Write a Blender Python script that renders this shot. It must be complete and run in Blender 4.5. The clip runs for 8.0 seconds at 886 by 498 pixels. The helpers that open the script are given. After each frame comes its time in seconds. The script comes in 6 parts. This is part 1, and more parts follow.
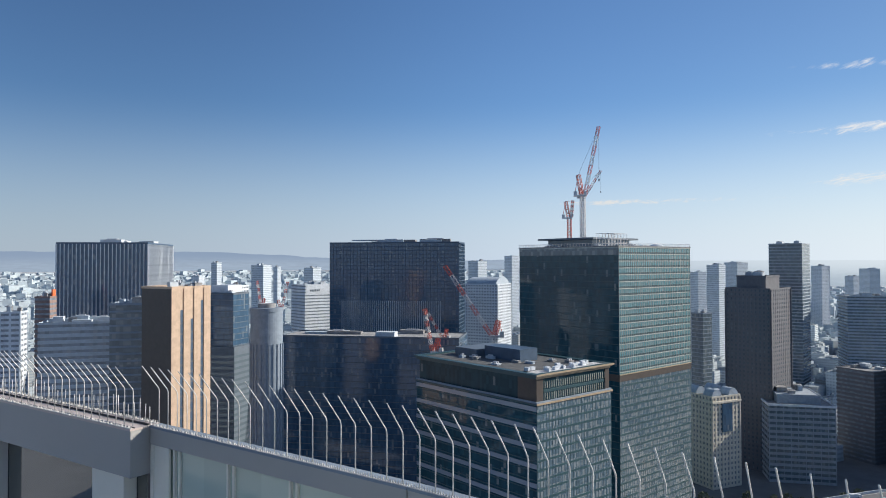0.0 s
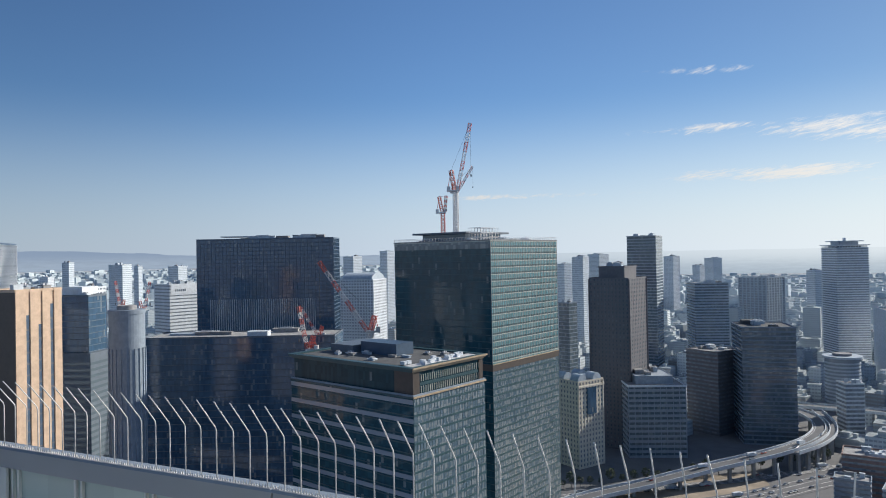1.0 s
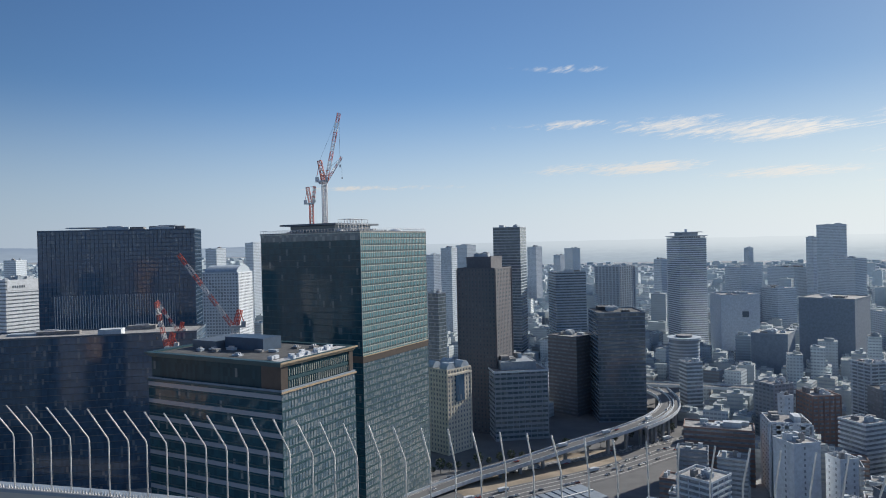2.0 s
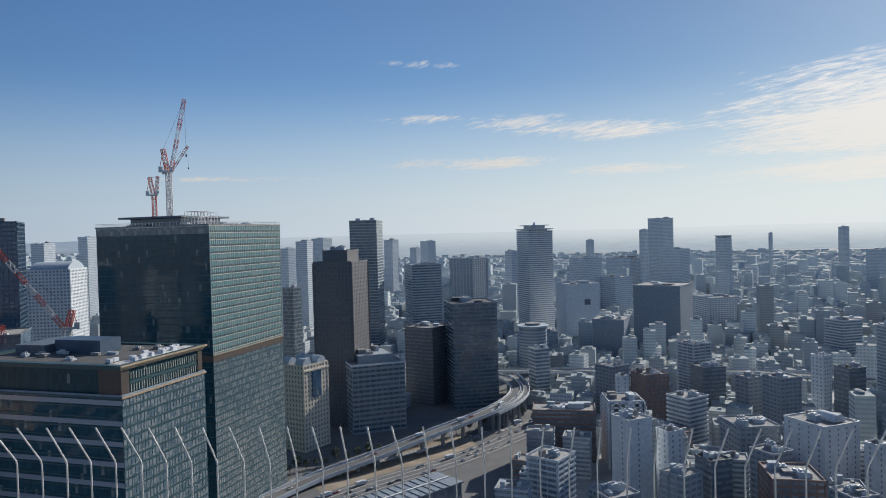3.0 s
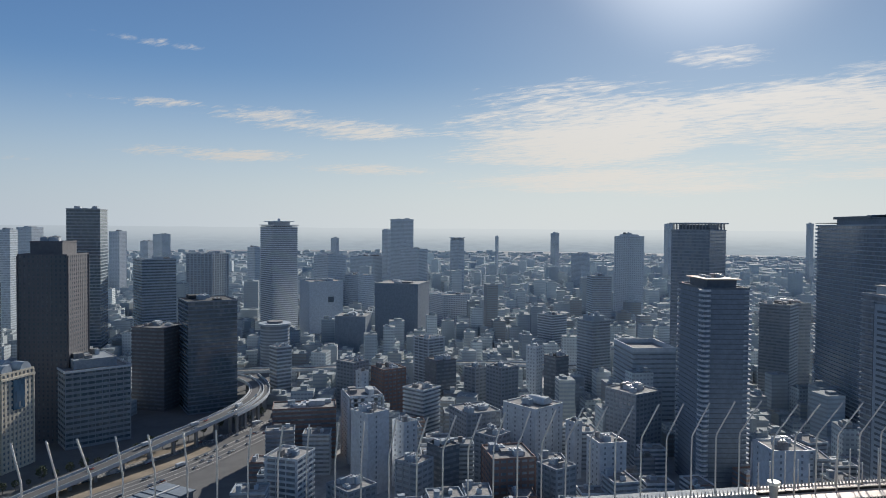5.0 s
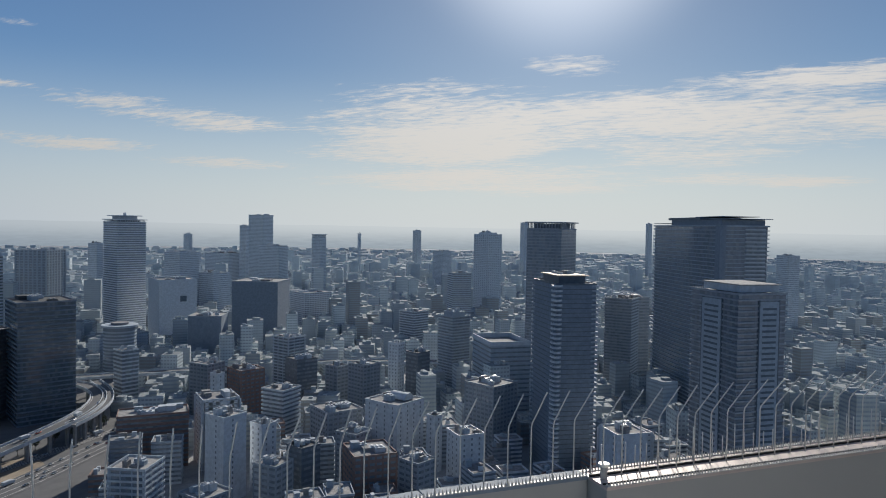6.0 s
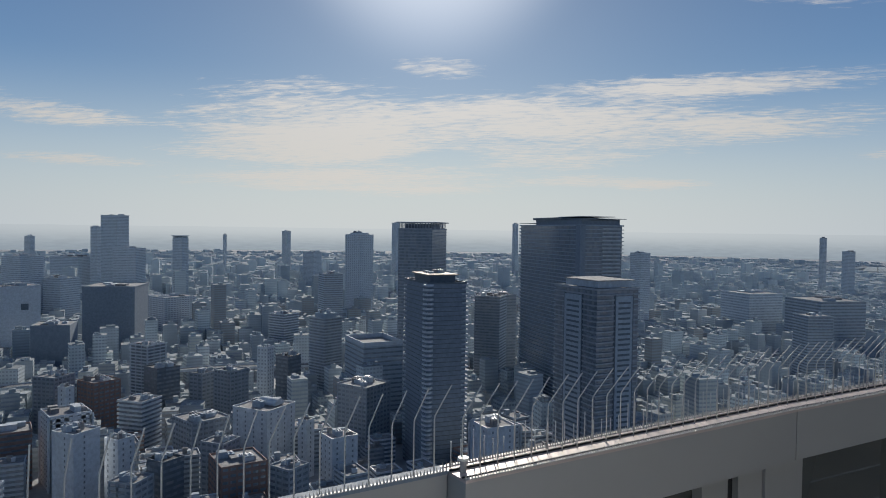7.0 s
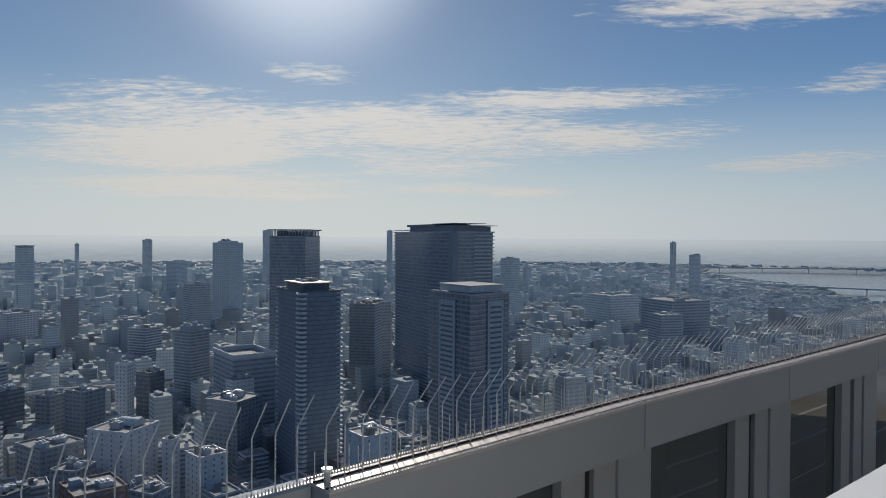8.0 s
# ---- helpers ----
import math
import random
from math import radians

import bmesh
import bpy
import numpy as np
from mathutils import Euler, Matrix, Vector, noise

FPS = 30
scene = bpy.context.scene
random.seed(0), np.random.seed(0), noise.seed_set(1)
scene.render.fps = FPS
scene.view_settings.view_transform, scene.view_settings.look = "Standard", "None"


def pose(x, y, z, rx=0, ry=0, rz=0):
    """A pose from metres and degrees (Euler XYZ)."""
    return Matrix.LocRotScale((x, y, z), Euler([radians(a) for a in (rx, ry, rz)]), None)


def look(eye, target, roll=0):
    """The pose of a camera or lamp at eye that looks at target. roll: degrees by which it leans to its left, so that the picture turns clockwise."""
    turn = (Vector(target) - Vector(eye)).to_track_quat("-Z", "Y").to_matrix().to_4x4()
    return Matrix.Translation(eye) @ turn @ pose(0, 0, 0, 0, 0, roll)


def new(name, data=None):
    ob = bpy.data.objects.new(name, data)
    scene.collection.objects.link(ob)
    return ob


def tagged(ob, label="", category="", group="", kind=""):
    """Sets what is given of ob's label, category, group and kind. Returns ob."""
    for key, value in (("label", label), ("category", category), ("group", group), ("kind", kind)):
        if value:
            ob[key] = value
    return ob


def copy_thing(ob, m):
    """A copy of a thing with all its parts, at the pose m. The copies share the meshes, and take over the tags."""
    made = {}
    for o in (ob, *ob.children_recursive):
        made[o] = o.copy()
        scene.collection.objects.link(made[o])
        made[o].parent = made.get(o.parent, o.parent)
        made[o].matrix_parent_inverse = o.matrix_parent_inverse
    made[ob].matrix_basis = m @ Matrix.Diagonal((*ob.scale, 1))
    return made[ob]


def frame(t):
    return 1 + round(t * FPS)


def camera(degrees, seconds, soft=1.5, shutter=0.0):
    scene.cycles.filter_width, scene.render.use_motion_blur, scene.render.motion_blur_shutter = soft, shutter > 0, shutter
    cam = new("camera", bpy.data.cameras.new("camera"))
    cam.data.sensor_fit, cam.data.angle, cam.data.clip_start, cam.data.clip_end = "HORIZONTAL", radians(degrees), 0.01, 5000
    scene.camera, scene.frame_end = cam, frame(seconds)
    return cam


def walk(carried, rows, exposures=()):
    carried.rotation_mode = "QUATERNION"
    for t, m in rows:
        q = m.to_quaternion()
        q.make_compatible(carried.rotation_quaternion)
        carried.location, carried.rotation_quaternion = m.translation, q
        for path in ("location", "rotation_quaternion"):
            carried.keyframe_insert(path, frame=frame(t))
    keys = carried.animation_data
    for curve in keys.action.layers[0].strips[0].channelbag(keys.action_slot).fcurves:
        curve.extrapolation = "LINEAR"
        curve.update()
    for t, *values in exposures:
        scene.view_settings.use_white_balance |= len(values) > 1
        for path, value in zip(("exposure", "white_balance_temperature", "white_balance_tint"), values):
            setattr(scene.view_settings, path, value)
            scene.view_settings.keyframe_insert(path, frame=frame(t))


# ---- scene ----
# ---- camera ----
cam = camera(65.65, 8.0, soft=1.0)
EYE = 173.0          # eye height over the street
ARM = 0.65           # the camera swings round the body at this reach


def az_dir(az):
    """Unit vector on the ground at az degrees to the left of +y."""
    return Vector((-math.sin(radians(az)), math.cos(radians(az)), 0.0))


def eye_at(yaw):
    p = (az_dir(yaw) - az_dir(0.0)) * ARM
    return p.x, p.y, EYE


ROWS = [
    (0, 0.00, 1.10, 0.16),
    (0.5, -5.51, 0.89, 0.58),
    (1, -10.37, 0.58, 1.06),
    (1.5, -15.41, 0.13, 1.19),
    (3, -33.10, -1.23, 1.52),
    (3.5, -38.24, -1.47, 1.36),
    (4, -43.19, -1.61, 0.77),
    (4.5, -48.45, -1.63, 0.08),
    (6, -65.50, -1.72, -1.01),
    (6.5, -70.83, -1.77, -0.97),
    (7, -76.18, -1.54, -0.77),
    (7.5, -81.67, -1.13, -0.54),
    (8, -86.63, -0.85, -0.38),
]
walk(cam, [(t, pose(*eye_at(yaw), 90 + pitch, roll, yaw)) for t, yaw, pitch, roll in ROWS],
     exposures=[(0.0, 0.90), (1.5, 0.77), (3.0, 0.57), (4.5, 0.44), (6.5, 0.24), (8.0, 0.20)])

# ---- world and sun ----
SUN_AZ, SUN_EL = -75.0, 26.0
world = bpy.data.worlds.new("sky")
scene.world = world
world.use_nodes = True


class Nodes:
    """Small helper to chain shader nodes."""

    def __init__(self, tree):
        self.t = tree
        self.t.nodes.clear()

    def add(self, kind, **sets):
        n = self.t.nodes.new(kind)
        for key, value in sets.items():
            if key == "op":
                n.operation = value
            elif key == "blend":
                n.blend_type = value
            elif key == "dtype":
                n.data_type = value
        return n

    def link(self, a, b):
        self.t.links.new(a, b)

    def put(self, socket, value):
        if isinstance(value, bpy.types.NodeSocket):
            self.link(value, socket)
        else:
            socket.default_value = value

    def math(self, op, a, b=0.0, c=None, clamp=False):
        n = self.add("ShaderNodeMath", op=op)
        n.use_clamp = clamp
        self.put(n.inputs[0], a)
        self.put(n.inputs[1], b)
        if c is not None:
            self.put(n.inputs[2], c)
        return n.outputs[0]

    def mix(self, fac, a, b, blend="MIX"):
        n = self.add("ShaderNodeMix", dtype="RGBA")
        n.blend_type = blend
        self.put(n.inputs[0], fac)
        self.put(n.inputs[6], a)
        self.put(n.inputs[7], b)
        return n.outputs[2]

    def ramp(self, fac, lo, hi, a=0.0, b=1.0):
        n = self.add("ShaderNodeMapRange")
        n.interpolation_type = "SMOOTHSTEP"
        self.put(n.inputs[0], fac)
        for i, v in enumerate((lo, hi, a, b)):
            self.put(n.inputs[i + 1], v)
        return n.outputs[0]

    def noise(self, vec, scale, detail=3.0, rough=0.55, warp=0.0):
        n = self.add("ShaderNodeTexNoise")
        if vec is not None:
            self.link(vec, n.inputs["Vector"])
        n.inputs["Scale"].default_value = scale
        n.inputs["Detail"].default_value = detail
        n.inputs["Roughness"].default_value = rough
        n.inputs["Distortion"].default_value = warp
        return n.outputs["Fac"]


def build_sky():
    k = Nodes(world.node_tree)
    sky = k.add("ShaderNodeTexSky")
    sky.sky_type = "NISHITA"
    sky.sun_disc = False
    sky.sun_elevation = radians(SUN_EL)
    sky.sun_rotation = radians(-SUN_AZ)
    sky.altitude = 170.0
    sky.air_density, sky.dust_density, sky.ozone_density = 1.0, 0.25, 3.0
    tex = k.add("ShaderNodeTexCoord")
    sep = k.add("ShaderNodeSeparateXYZ")
    k.link(tex.outputs["Generated"], sep.inputs[0])
    x, y, z = sep.outputs
    az = k.math("MULTIPLY", k.math("ARCTAN2", k.math("MULTIPLY", x, -1.0), y), 180 / math.pi)
    el = k.math("MULTIPLY", k.math("ARCSINE", z), 180 / math.pi)
    # cloud sheet: noise laid out on a high plane, so that streaks flatten towards the horizon
    zz = k.math("ADD", k.math("MAXIMUM", z, 0.0), 0.06)
    com = k.add("ShaderNodeCombineXYZ")
    k.link(k.math("DIVIDE", x, zz), com.inputs[0])
    k.link(k.math("DIVIDE", y, zz), com.inputs[1])
    turn = k.add("ShaderNodeMapping")
    turn.inputs["Rotation"].default_value = (0, 0, radians(10))
    turn.inputs["Scale"].default_value = (1.5, 0.6, 1.0)
    k.link(com.outputs[0], turn.inputs[0])
    broad = k.noise(turn.outputs[0], 0.9, 6.0, 0.6, 0.4)
    fine = k.noise(turn.outputs[0], 11.0, 7.0, 0.66, 0.5)
    tex_n = k.math("ADD", k.math("MULTIPLY", broad, 0.5), k.math("MULTIPLY", fine, 0.5))
    total = None
    # az, el, half width, half height, lean, strength of each bank
    for a0, e0, hw, hh, lean, force in BANKS:
        da = k.math("SUBTRACT", az, a0)
        de = k.math("SUBTRACT", k.math("SUBTRACT", el, e0), k.math("MULTIPLY", da, lean))
        r = k.math("ADD", k.math("POWER", k.math("DIVIDE", k.math("ABSOLUTE", da), hw), 2.0),
                   k.math("POWER", k.math("DIVIDE", k.math("ABSOLUTE", de), hh), 2.0))
        m = k.math("MULTIPLY", k.math("SUBTRACT", 1.0, r), force)
        total = m if total is None else k.math("MAXIMUM", total, m)
    # clear gaps in the sheet
    for a0, e0, hw, hh, force in GAPS:
        r = k.math("ADD", k.math("POWER", k.math("DIVIDE", k.math("ABSOLUTE", k.math("SUBTRACT", az, a0)), hw), 2.0),
                   k.math("POWER", k.math("DIVIDE", k.math("ABSOLUTE", k.math("SUBTRACT", el, e0)), hh), 2.0))
        total = k.math("SUBTRACT", total, k.math("MULTIPLY", k.math("MAXIMUM", k.math("SUBTRACT", 1.0, r), 0.0), force))
    total = k.math("MAXIMUM", total, -2.0)
    cover = k.math("ADD", k.math("MULTIPLY", total, 0.36), k.math("MULTIPLY", k.math("SUBTRACT", tex_n, 0.50), 2.9))
    # unseen cirrus veil added overhead to lift the light in the shade
    cover = k.math("ADD", cover, k.ramp(el, 24.0, 48.0, 0.0, 0.75))
    alpha = k.ramp(cover, -0.10, 0.52, 0.0, 0.88)
    # clouds brighten and warm towards the sun
    toward = k.ramp(k.math("ABSOLUTE", k.math("SUBTRACT", az, SUN_AZ)), 60.0, 0.0, 0.76, 1.0)
    low_tint = k.mix(k.ramp(el, 4.0, 16.0), (0.58, 0.555, 0.52, 1), (0.66, 0.635, 0.605, 1))
    tint = k.mix(1.0, k.mix(k.ramp(el, 22.0, 40.0), low_tint, (0.62, 0.72, 0.84, 1)), toward, "MULTIPLY")
    sunward = k.ramp(k.math("ABSOLUTE", k.math("SUBTRACT", az, SUN_AZ)), 85.0, 5.0, 0.0, 1.0)
    gain = k.mix(sunward, (SKY_GAIN * 0.76, SKY_GAIN * 0.98, SKY_GAIN * 1.22, 1), (SKY_GAIN * 0.68, SKY_GAIN * 0.74, SKY_GAIN * 0.79, 1))
    sky_col = k.mix(1.0, sky.outputs[0], gain, "MULTIPLY")
    # thick air over the horizon
    haze = k.math("MULTIPLY", k.ramp(el, 13.5, -1.0, 0.0, 0.97), k.ramp(az, 34.0, -20.0, 0.90, 1.0))
    haze_col = k.mix(sunward, (0.29, 0.345, 0.42, 1), (0.48, 0.515, 0.53, 1))
    sky_col = k.mix(haze, sky_col, haze_col)
    sky_col = k.mix(1.0, sky_col, k.ramp(az, 34.0, -14.0, 0.77, 1.04), "MULTIPLY")
    # bright aureole round the sun
    sun_v = Vector((-math.sin(radians(SUN_AZ)) * math.cos(radians(SUN_EL)), math.cos(radians(SUN_AZ)) * math.cos(radians(SUN_EL)), math.sin(radians(SUN_EL))))
    dot = k.add("ShaderNodeVectorMath", op="DOT_PRODUCT")
    k.link(tex.outputs["Generated"], dot.inputs[0])
    dot.inputs[1].default_value = sun_v
    ring = k.math("POWER", k.ramp(dot.outputs["Value"], 0.965, 1.0), 2.0)
    aureole = k.mix(ring, (0, 0, 0, 1), (0.36, 0.35, 0.33, 1))
    sky_col = k.mix(1.0, sky_col, aureole, "ADD")
    col = k.mix(alpha, sky_col, tint)
    bg = k.add("ShaderNodeBackground")
    k.link(col, bg.inputs["Color"])
    bg.inputs["Strength"].default_value = 1.0
    out = k.add("ShaderNodeOutputWorld")
    k.link(bg.outputs[0], out.inputs[0])


SKY_GAIN = 0.054
BANKS = [
    (-68.0, 7.7, 13.5, 4.2, 0.000, 1.25),
    (-83.0, 8.4, 17.0, 3.3, 0.000, 1.20),
    (-98.0, 8.3, 11.0, 1.2, 0.010, 1.00),
    (-95.0, 11.3, 13.5, 0.9, 0.000, 0.90),
    (-71.0, 4.0, 15.0, 1.1, 0.000, 1.00),
    (-86.0, 4.1, 8.0, 0.5, 0.000, 0.70),
    (-92.5, 3.9, 4.0, 0.4, 0.000, 0.70),
    (-76.0, 13.1, 3.6, 0.8, 0.030, 0.85),
    (-44.6, 8.4, 8.4, 0.9, 0.060, 1.00),
    (-36.3, 5.8, 7.1, 0.5, 0.000, 0.95),
    (-48.0, 4.9, 6.6, 0.45, 0.000, 1.10),
    (-29.9, 9.5, 3.5, 0.3, 0.000, 0.45),
    (-31.2, 13.9, 2.2, 0.2, 0.060, 0.30),
    (-113.0, 18.0, 12.0, 1.9, 0.000, 1.00),
    (-118.4, 11.4, 4.0, 0.8, 0.000, 0.80),
    (-114.2, 5.9, 5.7, 0.6, 0.000, 0.80),
    (-15.9, 4.8, 7.1, 0.2, 0.000, 0.60),
]
GAPS = [(-75.5, 6.0, 5.5, 0.9, 1.1), (-95.0, 5.3, 8.0, 1.0, 0.9), (-90.0, 10.4, 7.0, 0.45, 0.25)]
build_sky()
lamp = bpy.data.lights.new("sun", "SUN")
lamp.energy, lamp.angle, lamp.color = 3.5, radians(0.5), (1.0, 0.93, 0.82)
sun = new("sun", lamp)
sun_way = az_dir(SUN_AZ) * math.cos(radians(SUN_EL)) + Vector((0, 0, math.sin(radians(SUN_EL))))
sun.matrix_world = look(sun_way * 400, (0, 0, 0))

# ---- materials ----
def material(name, base, rough=0.7, metal=0.0, spec=0.5, grain=3.0, vary=0.25, bump=0.0, tone=None, island=False,
             stain=0.15):
    """Painted, stone or metal surface with variation at two scales; base colours vary a little from object to object."""
    m = bpy.data.materials.new(name)
    m.use_nodes = True
    k = Nodes(m.node_tree)
    tex = k.add("ShaderNodeTexCoord")
    vec = tex.outputs["Object"]
    big = k.noise(vec, 0.12 * grain, 4.0, 0.6)
    small = k.noise(vec, 2.2 * grain, 5.0, 0.65)
    if island:
        rnd = k.add("ShaderNodeNewGeometry").outputs["Random Per Island"]
    else:
        rnd = k.add("ShaderNodeObjectInfo").outputs["Random"]
    col = (*base, 1)
    if tone:
        col = k.mix(rnd, (*base, 1), (*tone, 1))
    dark = k.math("ADD", k.ramp(big, 0.3, 0.7, 1.0 - stain, 1.0 + stain * 0.5),
                  k.ramp(small, 0.3, 0.7, -vary * 0.3, vary * 0.3))
    grey = k.add("ShaderNodeCombineXYZ")
    for i in range(3):
        k.link(dark, grey.inputs[i])
    col = k.mix(1.0, col, grey.outputs[0], "MULTIPLY")
    b = k.add("ShaderNodeBsdfPrincipled")
    k.put(b.inputs["Base Color"], col)
    k.put(b.inputs["Roughness"], k.ramp(small, 0.3, 0.7, max(rough - 0.1, 0.02), min(rough + 0.1, 1.0)))
    b.inputs["Metallic"].default_value = metal
    b.inputs["Specular IOR Level"].default_value = spec
    if bump:
        bn = k.add("ShaderNodeBump")
        bn.inputs["Strength"].default_value = bump
        bn.inputs["Distance"].default_value = 0.02
        k.link(small, bn.inputs["Height"])
        k.link(bn.outputs[0], b.inputs["Normal"])
    out = k.add("ShaderNodeOutputMaterial")
    k.link(b.outputs[0], out.inputs[0])
    return m


def glass_wall(name, base, rough=0.06, spec=0.9, pane=(1.5, 4.0), warp=0.25, blinds=0.25, ior=1.7):
    """Curtain-wall glass: each pane a little different in tint and tilt, some with pale blinds behind."""
    m = bpy.data.materials.new(name)
    m.use_nodes = True
    k = Nodes(m.node_tree)
    uv = k.add("ShaderNodeUVMap")
    sep = k.add("ShaderNodeSeparateXYZ")
    k.link(uv.outputs[0], sep.inputs[0])
    cell = k.add("ShaderNodeCombineXYZ")
    k.link(k.math("FLOOR", k.math("DIVIDE", sep.outputs[0], pane[0])), cell.inputs[0])
    k.link(k.math("FLOOR", k.math("DIVIDE", sep.outputs[1], pane[1])), cell.inputs[1])
    white = k.add("ShaderNodeTexWhiteNoise")
    white.noise_dimensions = "3D"
    k.link(cell.outputs[0], white.inputs["Vector"])
    rnd = white.outputs["Value"]
    tint = k.mix(k.ramp(rnd, 0.0, 1.0, 0.0, 1.0), (*[c * 0.85 for c in base], 1), (*[c * 1.2 for c in base], 1))
    blind = k.ramp(rnd, 1.0 - blinds, 1.0 - blinds + 0.02, 0.0, 0.45)
    tint = k.mix(blind, tint, (0.30, 0.31, 0.30, 1))
    b = k.add("ShaderNodeBsdfPrincipled")
    k.put(b.inputs["Base Color"], tint)
    b.inputs["Roughness"].default_value = rough
    b.inputs["Specular IOR Level"].default_value = spec
    b.inputs["IOR"].default_value = ior
    tex = k.add("ShaderNodeTexCoord")
    wav = k.noise(tex.outputs["Object"], 0.16, 2.0, 0.5)
    h = k.math("ADD", k.math("MULTIPLY", wav, 1.0), k.math("MULTIPLY", rnd, 0.02))
    bn = k.add("ShaderNodeBump")
    bn.inputs["Strength"].default_value = warp
    bn.inputs["Distance"].default_value = 0.12
    k.link(h, bn.inputs["Height"])
    k.link(bn.outputs[0], b.inputs["Normal"])
    out = k.add("ShaderNodeOutputMaterial")
    k.link(b.outputs[0], out.inputs[0])
    return m


def city_wall(name, tones, bay=3.2, storey=3.2, pane=(0.25, 0.275, 0.315)):
    """Far house walls: rows of windows over plaster, tile or concrete, one tone per house."""
    m = bpy.data.materials.new(name)
    m.use_nodes = True
    k = Nodes(m.node_tree)
    geo = k.add("ShaderNodeNewGeometry")
    rnd = geo.outputs["Random Per Island"]
    ramp = k.add("ShaderNodeValToRGB")
    ramp.color_ramp.interpolation = "CONSTANT"
    while len(ramp.color_ramp.elements) < len(tones):
        ramp.color_ramp.elements.new(0.5)
    for i, c in enumerate(tones):
        ramp.color_ramp.elements[i].position = i / len(tones)
        ramp.color_ramp.elements[i].color = (*c, 1)
    k.link(rnd, ramp.inputs[0])
    uv = k.add("ShaderNodeUVMap")
    sep = k.add("ShaderNodeSeparateXYZ")
    k.link(uv.outputs[0], sep.inputs[0])
    u = k.math("FRACT", k.math("DIVIDE", sep.outputs[0], bay))
    v = k.math("FRACT", k.math("DIVIDE", sep.outputs[1], storey))
    wide = k.ramp(rnd, 0.0, 1.0, 0.30, 0.52)
    a = k.math("LESS_THAN", k.math("ABSOLUTE", k.math("SUBTRACT", u, 0.5)), wide)
    c = k.math("LESS_THAN", k.math("ABSOLUTE", k.math("SUBTRACT", v, 0.55)), 0.22)
    win = k.math("MULTIPLY", a, c)
    tex = k.add("ShaderNodeTexCoord")
    st = k.noise(tex.outputs["Object"], 0.08, 5.0, 0.6)
    wall = k.mix(k.ramp(st, 0.3, 0.7, 0.0, 0.25), ramp.outputs[0], (0.12, 0.12, 0.12, 1))
    b = k.add("ShaderNodeBsdfPrincipled")
    k.put(b.inputs["Base Color"], k.mix(win, wall, (*pane, 1)))
    k.put(b.inputs["Roughness"], k.math("SUBTRACT", 0.8, k.math("MULTIPLY", win, 0.6)))
    out = k.add("ShaderNodeOutputMaterial")
    k.link(b.outputs[0], out.inputs[0])
    return m


